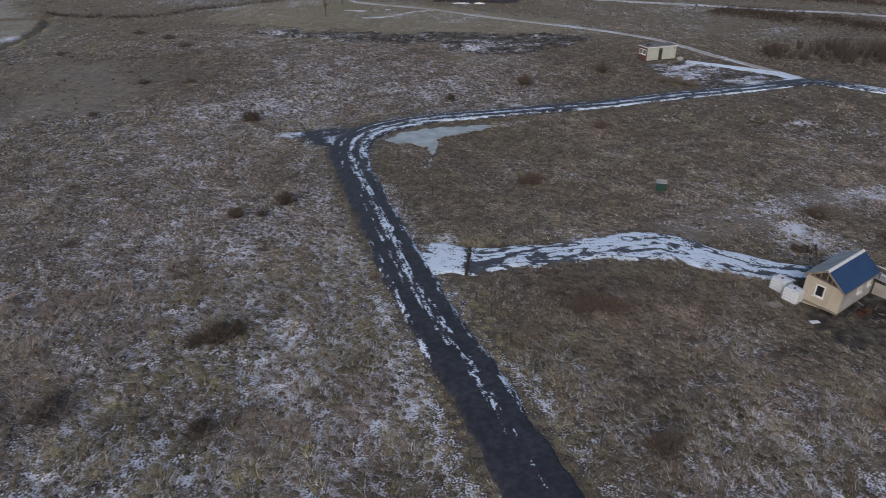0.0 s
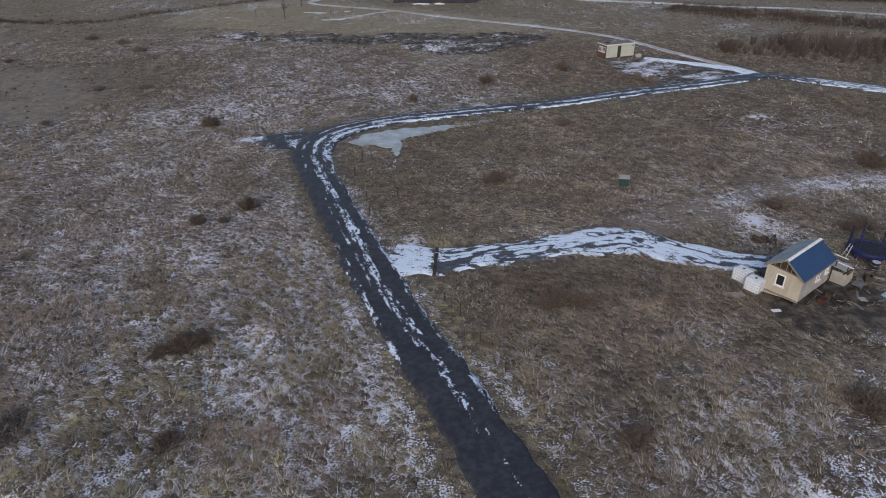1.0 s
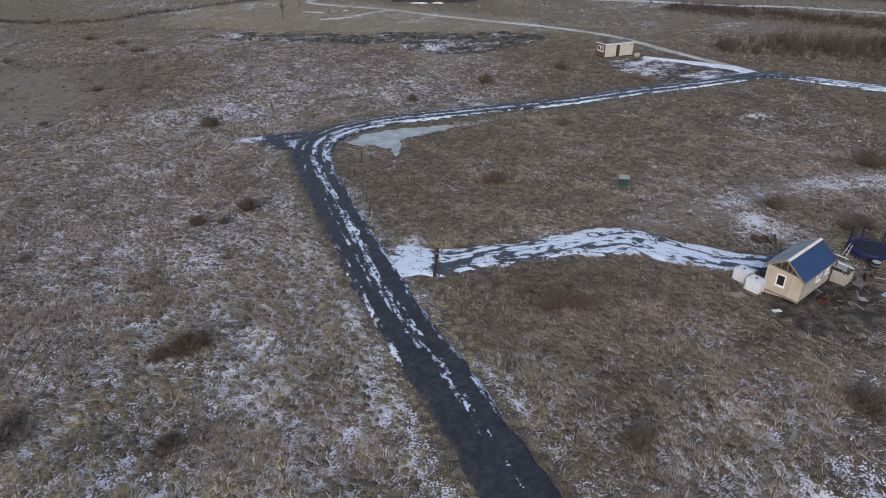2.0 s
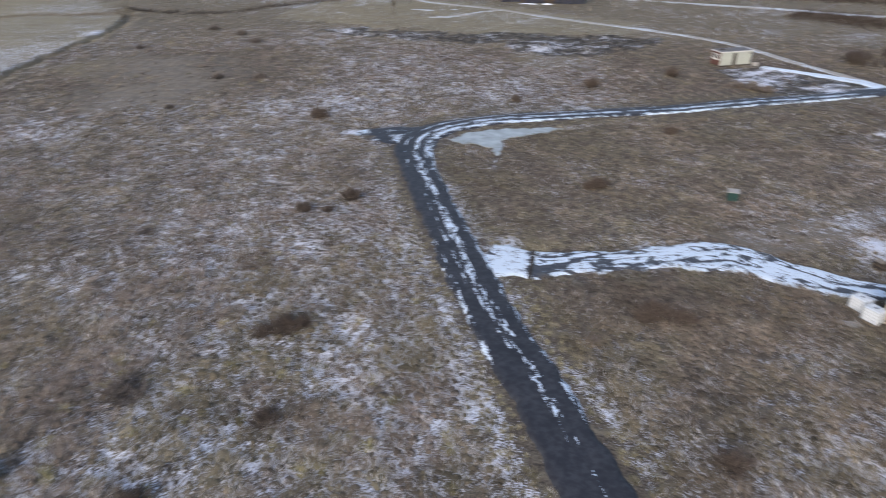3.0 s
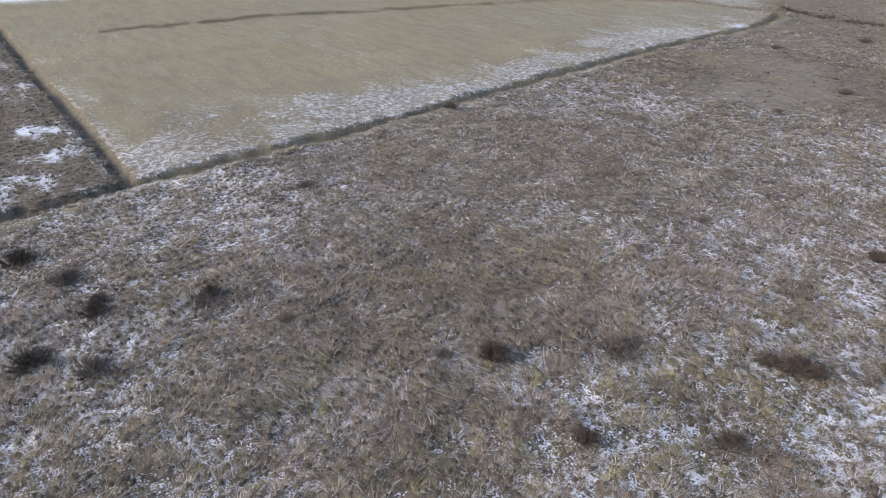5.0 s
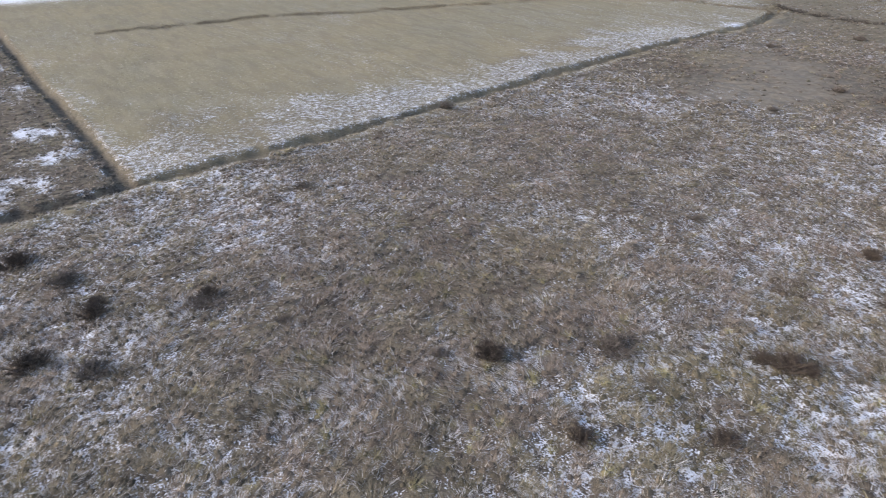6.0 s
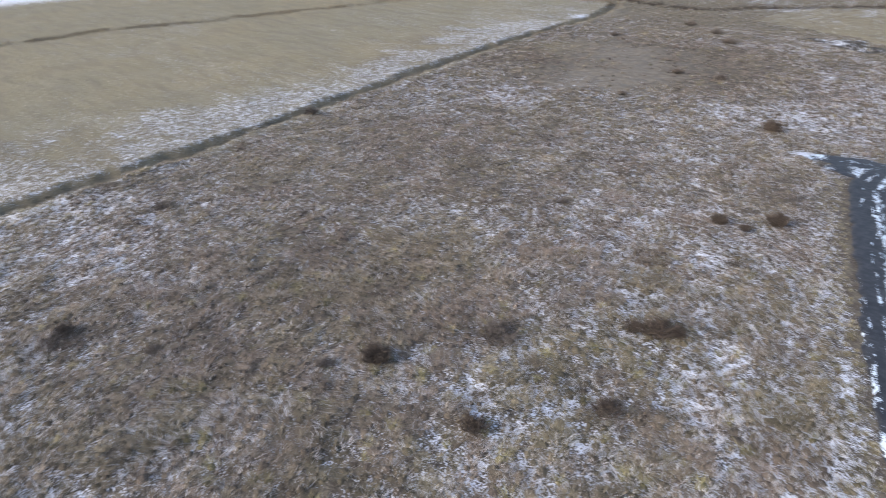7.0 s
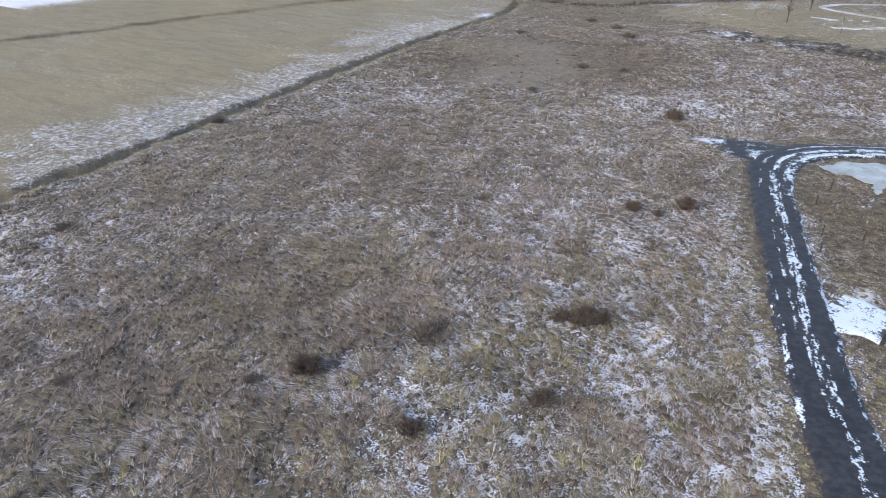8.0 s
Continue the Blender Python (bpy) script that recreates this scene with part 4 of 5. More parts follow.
def brush_belt(name, line, half, density, tall, tint, label, category="hedge"):
    """A long low belt of tangled dead brush or rank grass."""
    pts, s = curve_through(line, 0.5)
    n = int(s[-1] * half * 2 * density)
    k = rng.integers(0, len(pts), n)
    t = np.gradient(pts, axis=0)
    t = unit(t)
    gap = rng.normal(0, 0.5, n) * half
    x, y = pts[k, 0] - t[k, 1] * gap + rng.uniform(-0.4, 0.4, n), pts[k, 1] + t[k, 0] * gap + rng.uniform(-0.4, 0.4, n)
    ways = unit(np.stack([rng.normal(0, 0.5, n), rng.normal(0, 0.5, n), rng.uniform(0.4, 1.2, n)], 1))
    lump = 0.25 + 1.2 * fbm(x, y, 3, 97)
    starts = np.stack([x, y, floor_at(x, y) - 0.05], 1)
    me = twig_mesh(name, starts, ways, tall * lump * rng.uniform(0.5, 1.1, n), np.full(n, 0.05 * tall ** 0.5 + 0.02), np.array(tint)[None] * rng.uniform(0.55, 1.5, (n, 1)))
    return tagged(new(name, me), label, category, kind="stuff")


brush_belt("ditch_grass", [(-62, -30), (-66.4, 1.0), (-67.6, 9.5), (-68.4, 25), (-70.3, 42), (-72.8, 58), (-75.6, 77), (-78.0, 98), (-79.6, 116), (-80.7, 134), (-86, 151)],
           0.5, 34, 0.40, (0.150, 0.124, 0.094), "rank dark dead grass along the field ditch", "grass")
brush_belt("ditch_grass", [(-68.2, 9.6), (-79.5, 9.4), (-89.1, 9.0), (-103.5, 8.4), (-118.7, 7.6), (-165, 6.2)], 0.4, 18, 0.34,
           (0.150, 0.130, 0.104), "rank dark dead grass along the field ditch", "grass")
brush_belt("far_hedge", HEDGE, 2.8, 20, 0.45, (0.25, 0.21, 0.155), "low brown hedge bank across the distant field")
brush_belt("far_brush", [(66, 168), (78, 157), (90, 149), (100, 141), (120, 132), (150, 120)], 8.0, 8, 1.6, (0.060, 0.047, 0.040), "dark belt of leafless brush on the far slope")
brush_belt("far_brush", [(96, 128), (108, 122), (125, 116), (150, 108)], 5.0, 7, 2.0, (0.066, 0.052, 0.045), "dark belt of leafless brush on the far slope")
brush_belt("far_brush", [(-93, 160.5), (-80, 157), (-67.5, 156.5), (-63, 160.5), (-58.5, 166), (-53, 171), (-47.5, 175.5), (-42, 180), (-25, 196)], 2.2, 9, 1.0, (0.075, 0.064, 0.056), "dark belt of leafless brush on the far slope")
brush_belt("far_brush", [(40, 214), (62, 196), (90, 186), (130, 172)], 5.0, 6, 1.8, (0.075, 0.062, 0.052), "dark belt of leafless brush on the far slope")


def sapling(x, y, tall, label):
    """A bare young tree with steep upright branches."""
    ob = thing("young_tree", place(x, y, rng.uniform(0, 360)), label, "tree", "bare young trees")
    bm = bmesh.new()
    rod(bm, (0, 0, -0.2), (0.05, 0.02, tall * 0.5), 0.11, 0.06, 7)
    rod(bm, (0.05, 0.02, tall * 0.5), (0.0, 0.05, tall), 0.06, 0.012, 6)
    part("trunk", bm, MAT["trunk"], ob)
    bm, starts, ways, lens = bmesh.new(), [], [], []
    for k in range(26):
        h = tall * rng.uniform(0.12, 0.85)
        az = rng.uniform(0, 2 * math.pi)
        d = Vector((math.cos(az) * 0.32, math.sin(az) * 0.32, 1)).normalized()
        a = Vector((0.03, 0.02, h))
        b_ = a + d * tall * rng.uniform(0.18, 0.4) * (1.1 - h / tall * 0.6)
        rod(bm, a, b_, 0.035, 0.008, 4)
        for j in range(16):
            starts.append(a.lerp(b_, rng.uniform(0.2, 1)))
            ways.append((d + Vector(rng.normal(size=3)) * 0.35).normalized())
            lens.append(rng.uniform(0.3, 0.9))
    part("branch", bm, MAT["trunk"], ob)
    n = len(starts)
    me = twig_mesh("crown", np.array(starts), np.array(ways), np.array(lens), np.full(n, 0.03), np.array((0.10, 0.085, 0.072))[None] * rng.uniform(0.7, 1.4, (n, 1)))
    new("crown", me).parent = ob


sapling(-25.8, 156.5, 7.0, "tall bare young tree on the tan meadow")
sapling(-24.6, 175.0, 6.0, "bare young tree beside the pale lane")
for x, y in ((-33.5, 163.0), (-16.3, 161.5), (-15.2, 150.5), (-11.6, 165.4)):
    ob = thing("dead_stalk", place(x, y), "thin dark dead stalk standing in the meadow", "plant", "dead stalks in the meadow")
    bm = bmesh.new()
    rod(bm, (0, 0, -0.1), (0.15, 0.1, 1.1), 0.05, 0.03, 5)
    rod(bm, (0.1, 0.06, 0.7), (-0.2, 0.1, 1.5), 0.03, 0.015, 5)
    part("stalk", bm, MAT["trunk"], ob)


# ------------------------------------------------------------------ posts along the road
def post(x, y, tall, lean):
    ob = thing("marker_post", place(x, y, rng.uniform(0, 360)), "short weathered wooden post beside the road", "post", "posts along the road")
    bm = bmesh.new()
    tall *= 1.25
    rod(bm, (0, 0, -0.15), (lean, 0, tall), 0.06, 0.05, 8)
    part("stake", bm, MAT["dark_wood"], ob)
    part("cap", boxed(lean, 0, tall + 0.02, 0.12, 0.12, 0.05, (0, 6, 0), 0.012), MAT["board"], ob)


for x, y, tall, lean in ((6.2, 32.4, 0.95, 0.03), (9.0, 26.4, 1.0, -0.04), (-3.4, 58.1, 0.9, 0.05), (3.9, 38.7, 0.9, 0.02), (2.9, 40.6, 0.7, 0.1),
                         (-0.5, 59.0, 0.8, -0.03), (-4.4, 69.0, 0.9, 0.06), (-4.9, 64.6, 0.8, 0.0), (-3.0, 55.2, 0.7, 0.04), (5.0, 35.6, 0.7, 0.05)):
    post(x, y, tall, lean)

# culvert sleeper across the mouth of the drive
ob = thing("culvert_sleeper", pose(2.55, 46.25, 0.0, 0, 0, 84), "dark old timber sleeper laid across the snowy drive", "sleeper")
part("sleeper", boxed(0, 0, 0.10, 4.4, 0.26, 0.17, (0, 0, 0), 0.02), MAT["dark_wood"], ob)
part("strap", boxed(1.3, 0, 0.19, 0.06, 0.28, 0.012), MAT["steel"], ob)


# ------------------------------------------------------------------ the hut
def sheet(bm, length, run, ribs, lift, z0, z1, y0, y1, x0):
    """A ribbed roof sheet from eave (y0, z0) to ridge (y1, z1)."""
    xs = np.linspace(x0, x0 + length, ribs * 4 + 1)
    top = []
    for k, x in enumerate(xs):
        r = lift if k % 4 == 0 else 0.0
        top.append((bm.verts.new((x, y0, z0 + r)), bm.verts.new((x, y1, z1 + r)), bm.verts.new((x, y0, z0 - 0.03)), bm.verts.new((x, y1, z1 - 0.03))))
    for a, b_ in zip(top[:-1], top[1:]):
        bm.faces.new((a[0], b_[0], b_[1], a[1]))
        bm.faces.new((a[2], a[3], b_[3], b_[2]))
        bm.faces.new((a[0], a[2], b_[2], b_[0]))
        bm.faces.new((a[1], b_[1], b_[3], a[3]))
    for q in (top[0], top[-1]):
        bm.faces.new((q[0], q[1], q[3], q[2]))
    bmesh.ops.recalc_face_normals(bm, faces=bm.faces)
    return bm


def window(parent, m, w, h, name="window", deep=0.06, bars=True):
    """A framed window; its own z is up and it looks along -y."""
    win = new(name)
    win.parent, win.matrix_basis = parent, m
    fr = bmesh.new()
    for sx in (-1, 1):
        box(fr, sx * (w / 2 - 0.04), 0, 0, 0.09, deep, h, bevel=0.008)
    for sz in (-1, 1):
        box(fr, 0, -0.004, sz * (h / 2 - 0.04), w, deep, 0.09, bevel=0.008)
    part("window_frame", fr, MAT["white"], win, "white window frame")
    if bars:
        part("window_bar", boxed(0, -0.004, 0, 0.04, deep * 0.7, h - 0.1), MAT["white"], win)
    part("pane", boxed(0, 0.012, 0, w - 0.1, 0.012, h - 0.1), MAT["glass"], win, "dark glass pane")
    part("window_sill", boxed(0, -0.05, -h / 2 - 0.02, w + 0.12, 0.12, 0.035, bevel=0.006), MAT["white"], win)
    return win


hut = thing("hut", pose(HUT[0], HUT[1], 0, 0, 0, 36.6), "small plywood hut with blue and grey metal roof, raised on blocks", "hut")
L, Wd, FL, TOP, RIDGE = 4.7, 2.6, 0.42, 2.29, 3.35
T = 0.07
for k, y in enumerate((0.15, 1.3, 2.45)):
    for x in (0.15, 1.6, 3.1, 4.5):
        part("block", boxed(x, y, 0.14, 0.3, 0.22, 0.34, bevel=0.015), MAT["dark_wood"], hut)
fl = bmesh.new()
box(fl, L / 2, Wd / 2, FL - 0.05, L, Wd, 0.10, bevel=0.01)
part("floor_deck", fl, MAT["dark_wood"], hut)
for y in (0.1, 1.3, 2.5):
    part("joist", boxed(L / 2, y, FL - 0.14, L, 0.09, 0.10), MAT["dark_wood"], hut)


def wall_with_hole(width, low, high, hx, hz, hw, hh, thick):
    """Panels round one opening, in the plane x, z, y its thickness."""
    bm = bmesh.new()
    x0, x1, z0, z1 = hx - hw / 2, hx + hw / 2, hz - hh / 2, hz + hh / 2
    for a, b_, c, d in ((0, x0, low, high), (x1, width, low, high), (x0, x1, low, z0), (x0, x1, z1, high)):
        box(bm, (a + b_) / 2, 0, (c + d) / 2, b_ - a, thick, d - c)
    bmesh.ops.remove_doubles(bm, verts=bm.verts, dist=0.0005)
    return bm


TURN_FRONT = pose(T / 2, Wd, 0, 0, 0, -90)
LOW, HIGH = 0.12, 2.50                                  # foot and top of the wall on the drive side
bm = wall_with_hole(Wd, FL, TOP - 0.05, 1.12, 1.56, 0.56, 0.84, T)
for v in bm.verts:                                      # the sheets follow the lie of the ground
    side_ = 1 - v.co.x / Wd
    v.co.z += side_ * (LOW - FL if v.co.z < FL + 0.01 else (HIGH - TOP if v.co.z > TOP - 0.1 else 0))
ob = part("front_wall", bm, MAT["plywood"], hut, "pale plywood gable wall")
ob.matrix_basis = TURN_FRONT
window(hut, pose(-0.01, Wd - 1.12, 1.56, 0, 0, -90), 0.66, 0.94, bars=False)
ob = part("side_wall", wall_with_hole(L - 2 * T, FL, TOP - 0.06, 2.55, 1.55, 0.55, 0.6, T), MAT["panel"], hut, "pale grey panelled side wall")
ob.matrix_basis = pose(T, T / 2, 0)
window(hut, pose(T + 2.55, -0.01, 1.55), 0.63, 0.68)
window(hut, pose(T + 3.9, -0.02, 1.6), 0.5, 0.5, deep=0.05)
part("back_wall", boxed(L - T / 2, Wd / 2, (FL + TOP) / 2, T, Wd, TOP - FL), MAT["board"], hut)
part("far_wall", boxed(L / 2, Wd - T / 2, (LOW + HIGH) / 2 - 0.03, L - 2 * T - 0.01, T, HIGH - LOW - 0.06), MAT["board"], hut)
for y in (0.9, 1.75):                                   # seams of the plywood sheets
    part("batten", boxed(-0.012, y, (FL + TOP) / 2 - 0.03, 0.02, 0.045, TOP - FL - 0.12), MAT["plywood"], hut)
for x in (1.1, 2.0, 3.35, 4.2):
    part("batten", boxed(x, -0.012, (FL + TOP) / 2 - 0.03, 0.045, 0.02, TOP - FL - 0.14), MAT["panel"], hut)
part("plinth_board", boxed(-0.02, Wd / 2, FL - 0.02, 0.03, Wd + 0.04, 0.14), MAT["board"], hut)
# open gable with its studs
gable = bmesh.new()
v = [gable.verts.new(p) for p in ((0.22, 0.05, TOP - 0.05), (0.22, Wd - 0.05, HIGH - 0.05), (0.22, Wd / 2, RIDGE - 0.12))]
f = gable.faces.new(v)
up = bmesh.ops.extrude_face_region(gable, geom=[f])
bmesh.ops.translate(gable, vec=(0.03, 0, 0), verts=[g for g in up["geom"] if isinstance(g, bmesh.types.BMVert)])
bmesh.ops.recalc_face_normals(gable, faces=gable.faces)
part("gable_board", gable, MAT["dark_wood"], hut, "dark unclad gable triangle")
for y in (0.55, 0.95, 1.3, 1.75, 2.15):
    foot = TOP - 0.05 + (HIGH - TOP) * y / Wd
    h = (RIDGE - (HIGH if y > 1.3 else TOP)) * (1 - abs(y - 1.3) / 1.3) - 0.10
    part("stud", boxed(0.12, y, foot + h / 2, 0.07, 0.05, h), MAT["board"], hut)
part("top_plate", boxed(0.06, Wd / 2, (TOP + HIGH) / 2 - 0.03, 0.13, Wd, 0.06, (math.degrees(math.atan2(HIGH - TOP, Wd)), 0, 0), bevel=0.006), MAT["board"], hut)
EY, EZ, OV = -0.16, TOP - 0.13, 0.20
part("blue_roof", sheet(bmesh.new(), L + OV * 2, 0, 17, 0.022, EZ + 0.02, RIDGE + 0.02, EY, Wd / 2, -OV), MAT["blue_roof"], hut, "blue ribbed metal roof slope")
part("grey_roof", sheet(bmesh.new(), L + OV * 2, 0, 17, 0.022, HIGH - 0.03, RIDGE + 0.02, Wd - EY, Wd / 2, -OV), MAT["grey_roof"], hut, "grey ribbed metal roof slope")
ang = math.degrees(math.atan2(RIDGE - EZ, Wd / 2 - EY))
cap = bmesh.new()
for s in (-1, 1):
    box(cap, L / 2, Wd / 2 + s * 0.07, RIDGE - 0.012, L + OV * 2 + 0.06, 0.18, 0.02, (-s * ang, 0, 0))
part("ridge_cap", cap, MAT["white"], hut, "white snow-dusted ridge cap")
for s, low in ((-1, EZ), (1, HIGH - 0.05)):
    slope = math.hypot(RIDGE - low, Wd / 2 - EY)
    ang = math.degrees(math.atan2(RIDGE - low, Wd / 2 - EY))
    for x in (-OV + 0.0, L + OV):
        part("barge_board", boxed(x, Wd / 2 + s * (Wd / 2 - EY) / 2, (RIDGE + low) / 2 - 0.055, 0.03, slope, 0.13, (-s * ang, 0, 0)), MAT["board"], hut)
    part("fascia", boxed(L / 2, Wd / 2 + s * (Wd / 2 - EY + 0.01), low - 0.06, L + OV * 2 - 0.05, 0.025, 0.12), MAT["board"], hut)

# lean-to behind the hut, of posts and low plywood panels
back = thing("lean_to", pose(HUT[0], HUT[1], 0, 0, 0, 36.6) @ pose(4.95, 0.1, 0), "half-built lean-to of posts and pale plywood panels behind the hut", "shed")
for x, y, h in ((0.1, -0.1, 1.5), (1.2, -0.15, 1.25), (2.2, -0.1, 1.2), (0.1, 1.7, 1.9), (2.2, 1.7, 1.5)):
    part("post", boxed(x, y, h / 2 - 0.03, 0.08, 0.08, h + 0.06, bevel=0.006), MAT["dark_wood"], back)
part("low_panel", boxed(0.5, -0.50, 0.55, 0.03, 1.2, 1.05, (0, -8, 0)), MAT["panel"], back, "pale grey panel facing the drive")
part("low_panel", boxed(1.25, -1.05, 0.40, 1.35, 0.03, 0.75, (-6, 0, 0)), MAT["plywood"], back)
part("cover_sheet", boxed(1.25, -0.25, 1.22, 1.5, 1.3, 0.03, (6, 5, 4)), MAT["panel"], back, "grey cover sheet")
part("rail", boxed(1.15, -0.95, 1.08, 2.2, 0.06, 0.06, (0, 4, 0)), MAT["dark_wood"], back)
part("white_rail", boxed(1.65, -0.05, 1.72, 0.10, 0.95, 0.04, (4, 0, 0)), MAT["white"], back)
part("white_rail", boxed(0.70, -0.75, 1.62, 0.10, 1.1, 0.04, (5, 0, 3)), MAT["white"], back)
for y, h in ((-0.95, 1.65), (-0.1, 1.75)):
    part("post", boxed(0.70, y, h / 2 - 0.03, 0.07, 0.07, h, bevel=0.006), MAT["dark_wood"], back)
part("rail", boxed(1.15, 1.7, 1.68, 2.2, 0.06, 0.06, (0, 8, 0)), MAT["board"], back)


# ------------------------------------------------------------------ water totes
def tote(x, y, turn, label):
    ob = thing("water_tote", pose(x, y, 0.0, 0, 0, turn), label, "water tank", "water totes beside the hut")
    w, d, h, z0 = 1.0, 1.2, 1.0, 0.15
    tank = bmesh.new()
    box(tank, 0, 0, z0 + h / 2, w - 0.06, d - 0.06, h - 0.03, bevel=0.07)
    part("tank", tank, MAT["plastic"], ob, "milky white plastic tank")
    part("lid", rodded((0, 0, z0 + h - 0.03), (0, 0, z0 + h + 0.03), 0.085, sides=14), MAT["black"], ob, "black screw lid")
    part("tap", rodded((0, -d / 2 - 0.06, z0 + 0.10), (0, -d / 2 + 0.04, z0 + 0.10), 0.05, sides=10), MAT["black"], ob)
    for k in range(5):
        z = z0 + 0.06 + k * (h - 0.10) / 4
        bm = bmesh.new()
        for s in (-1, 1):
            box(bm, s * w / 2, 0, z, 0.016, d + 0.02, 0.016)
            box(bm, 0, s * d / 2, z, w + 0.02, 0.016, 0.016)
        part("cage_hoop", bm, MAT["steel"], ob)
    for s in (-1, 1):
        for k in range(6):
            part("cage_bar", boxed(s * (w / 2 + 0.012), -d / 2 + 0.1 + k * (d - 0.2) / 5, z0 + h / 2, 0.014, 0.014, h), MAT["steel"], ob)
        for k in range(5):
            part("cage_bar", boxed(-w / 2 + 0.1 + k * (w - 0.2) / 4, s * (d / 2 + 0.012), z0 + h / 2, 0.014, 0.014, h), MAT["steel"], ob)
        part("top_bar", boxed(s * 0.25, 0, z0 + h + 0.005, 0.02, d, 0.02), MAT["steel"], ob)
    part("plate", boxed(w / 2 + 0.03, 0.25, z0 + 0.62, 0.006, 0.4, 0.32), MAT["panel"], ob, "dark metal plate on the cage")
    for s in (-1, 0, 1):
        part("runner", boxed(s * 0.42, 0, 0.05, 0.11, d, 0.12, bevel=0.008), MAT["pallet"], ob)
    part("deck", boxed(0, 0, 0.125, w, d, 0.03), MAT["pallet"], ob)


tote(25.68, 40.62, 33, "white plastic water tote in a steel cage beside the hut")
tote(25.42, 42.02, 28, "white plastic water tote in a steel cage beside the drive")

# ------------------------------------------------------------------ trampoline
tr = thing("trampoline", pose(37.4, 45.35, 0, 0, 0, 12), "round trampoline with navy padding and dark net poles", "trampoline")
R, TZ = 1.5, 0.72
mat_bm = bmesh.new()
bmesh.ops.create_circle(mat_bm, cap_ends=True, segments=40, radius=R - 0.22, matrix=Matrix.Translation((0, 0, TZ - 0.02)))
part("jump_mat", mat_bm, MAT["net"], tr, "black jumping mat")
pad = bmesh.new()
rings = []
for r, z in ((R - 0.26, TZ - 0.01), (R - 0.22, TZ + 0.04), (R + 0.04, TZ + 0.03), (R + 0.08, TZ - 0.05), (R + 0.05, TZ - 0.32), (R + 0.02, TZ - 0.06), (R - 0.24, TZ - 0.03)):
    rings.append([pad.verts.new((r * math.cos(2 * math.pi * k / 40), r * math.sin(2 * math.pi * k / 40), z)) for k in range(40)])
for a, b_ in zip(rings, rings[1:] + rings[:1]):
    for k in range(40):
        pad.faces.new((a[k], a[(k + 1) % 40], b_[(k + 1) % 40], b_[k]))
bmesh.ops.recalc_face_normals(pad, faces=pad.faces)
part("padding", pad, MAT["navy"], tr, "navy padded rim and skirt")
for k in range(6):
    c, s = math.cos(math.pi * (k + 0.2) / 3), math.sin(math.pi * (k + 0.2) / 3)
    part("net_pole", rodded((c * (R + 0.08), s * (R + 0.08), 0.1), (c * (R + 0.02), s * (R + 0.02), 2.25), 0.05, sides=8), MAT["navy"], tr, "navy sleeved net pole")
    part("leg", rodded((c * (R - 0.05), s * (R - 0.05), TZ - 0.05), (c * (R + 0.02), s * (R + 0.02), -0.02), 0.025, sides=8), MAT["steel"], tr)
net = bmesh.new()                                       # slack net, sagging between the poles
for k in range(48):
    a0, a1 = 2 * math.pi * k / 48, 2 * math.pi * (k + 1) / 48
    if k % 2 == 0:
        rod(net, (R * math.cos(a0), R * math.sin(a0), TZ), (R * math.cos(a0), R * math.sin(a0), 1.95), 0.006, sides=3)
for z in np.linspace(TZ + 0.15, 1.95, 9):
    for k in range(24):
        a0, a1 = 2 * math.pi * k / 24, 2 * math.pi * (k + 1) / 24
        rod(net, (R * math.cos(a0), R * math.sin(a0), z), (R * math.cos(a1), R * math.sin(a1), z), 0.006, sides=3)
part("net", net, MAT["net"], tr, "dark safety net")
lad = thing("step_ladder", pose(35.65, 45.4, 0.0, 0, 0, 12), "small white metal ladder leaning on the trampoline", "ladder")
for s in (-1, 1):
    part("rail", rodded((-0.25, s * 0.2, -0.02), (0.16, s * 0.12, 1.05), 0.025, sides=6), MAT["steel"], lad)
for k in range(3):
    t = 0.2 + 0.3 * k
    part("rung", rodded((-0.25 + 0.41 * t, -0.19 + 0.08 * t, 1.05 * t), (-0.25 + 0.41 * t, 0.19 - 0.08 * t, 1.05 * t), 0.02, sides=6), MAT["steel"], lad)


# ------------------------------------------------------------------ clutter round the hut
def plank(x, y, z, length, turn, tilt=0.0, width=0.14, mat="board", label="weathered plank lying on the trodden ground"):
    ob = thing("plank", pose(x, y, z, 0, tilt, turn), label, "plank", "planks behind the hut")
    part("board", boxed(0, 0, 0.03, length, width, 0.035, bevel=0.004), MAT[mat], ob)


for args in ((35.6, 40.9, 0.02, 1.8, 140, 0, 0.15, "board"), (33.0, 39.6, 0.0, 1.5, 60, 3),
             (34.6, 38.9, 0.0, 2.0, 15, 0), (32.2, 38.4, 0.0, 1.2, 100, 0), (36.4, 41.7, 0.0, 2.4, 150, 2, 0.18, "panel"), (31.4, 39.3, 0.1, 1.4, 20, 14, 0.12, "dark_wood")):
    plank(*args)


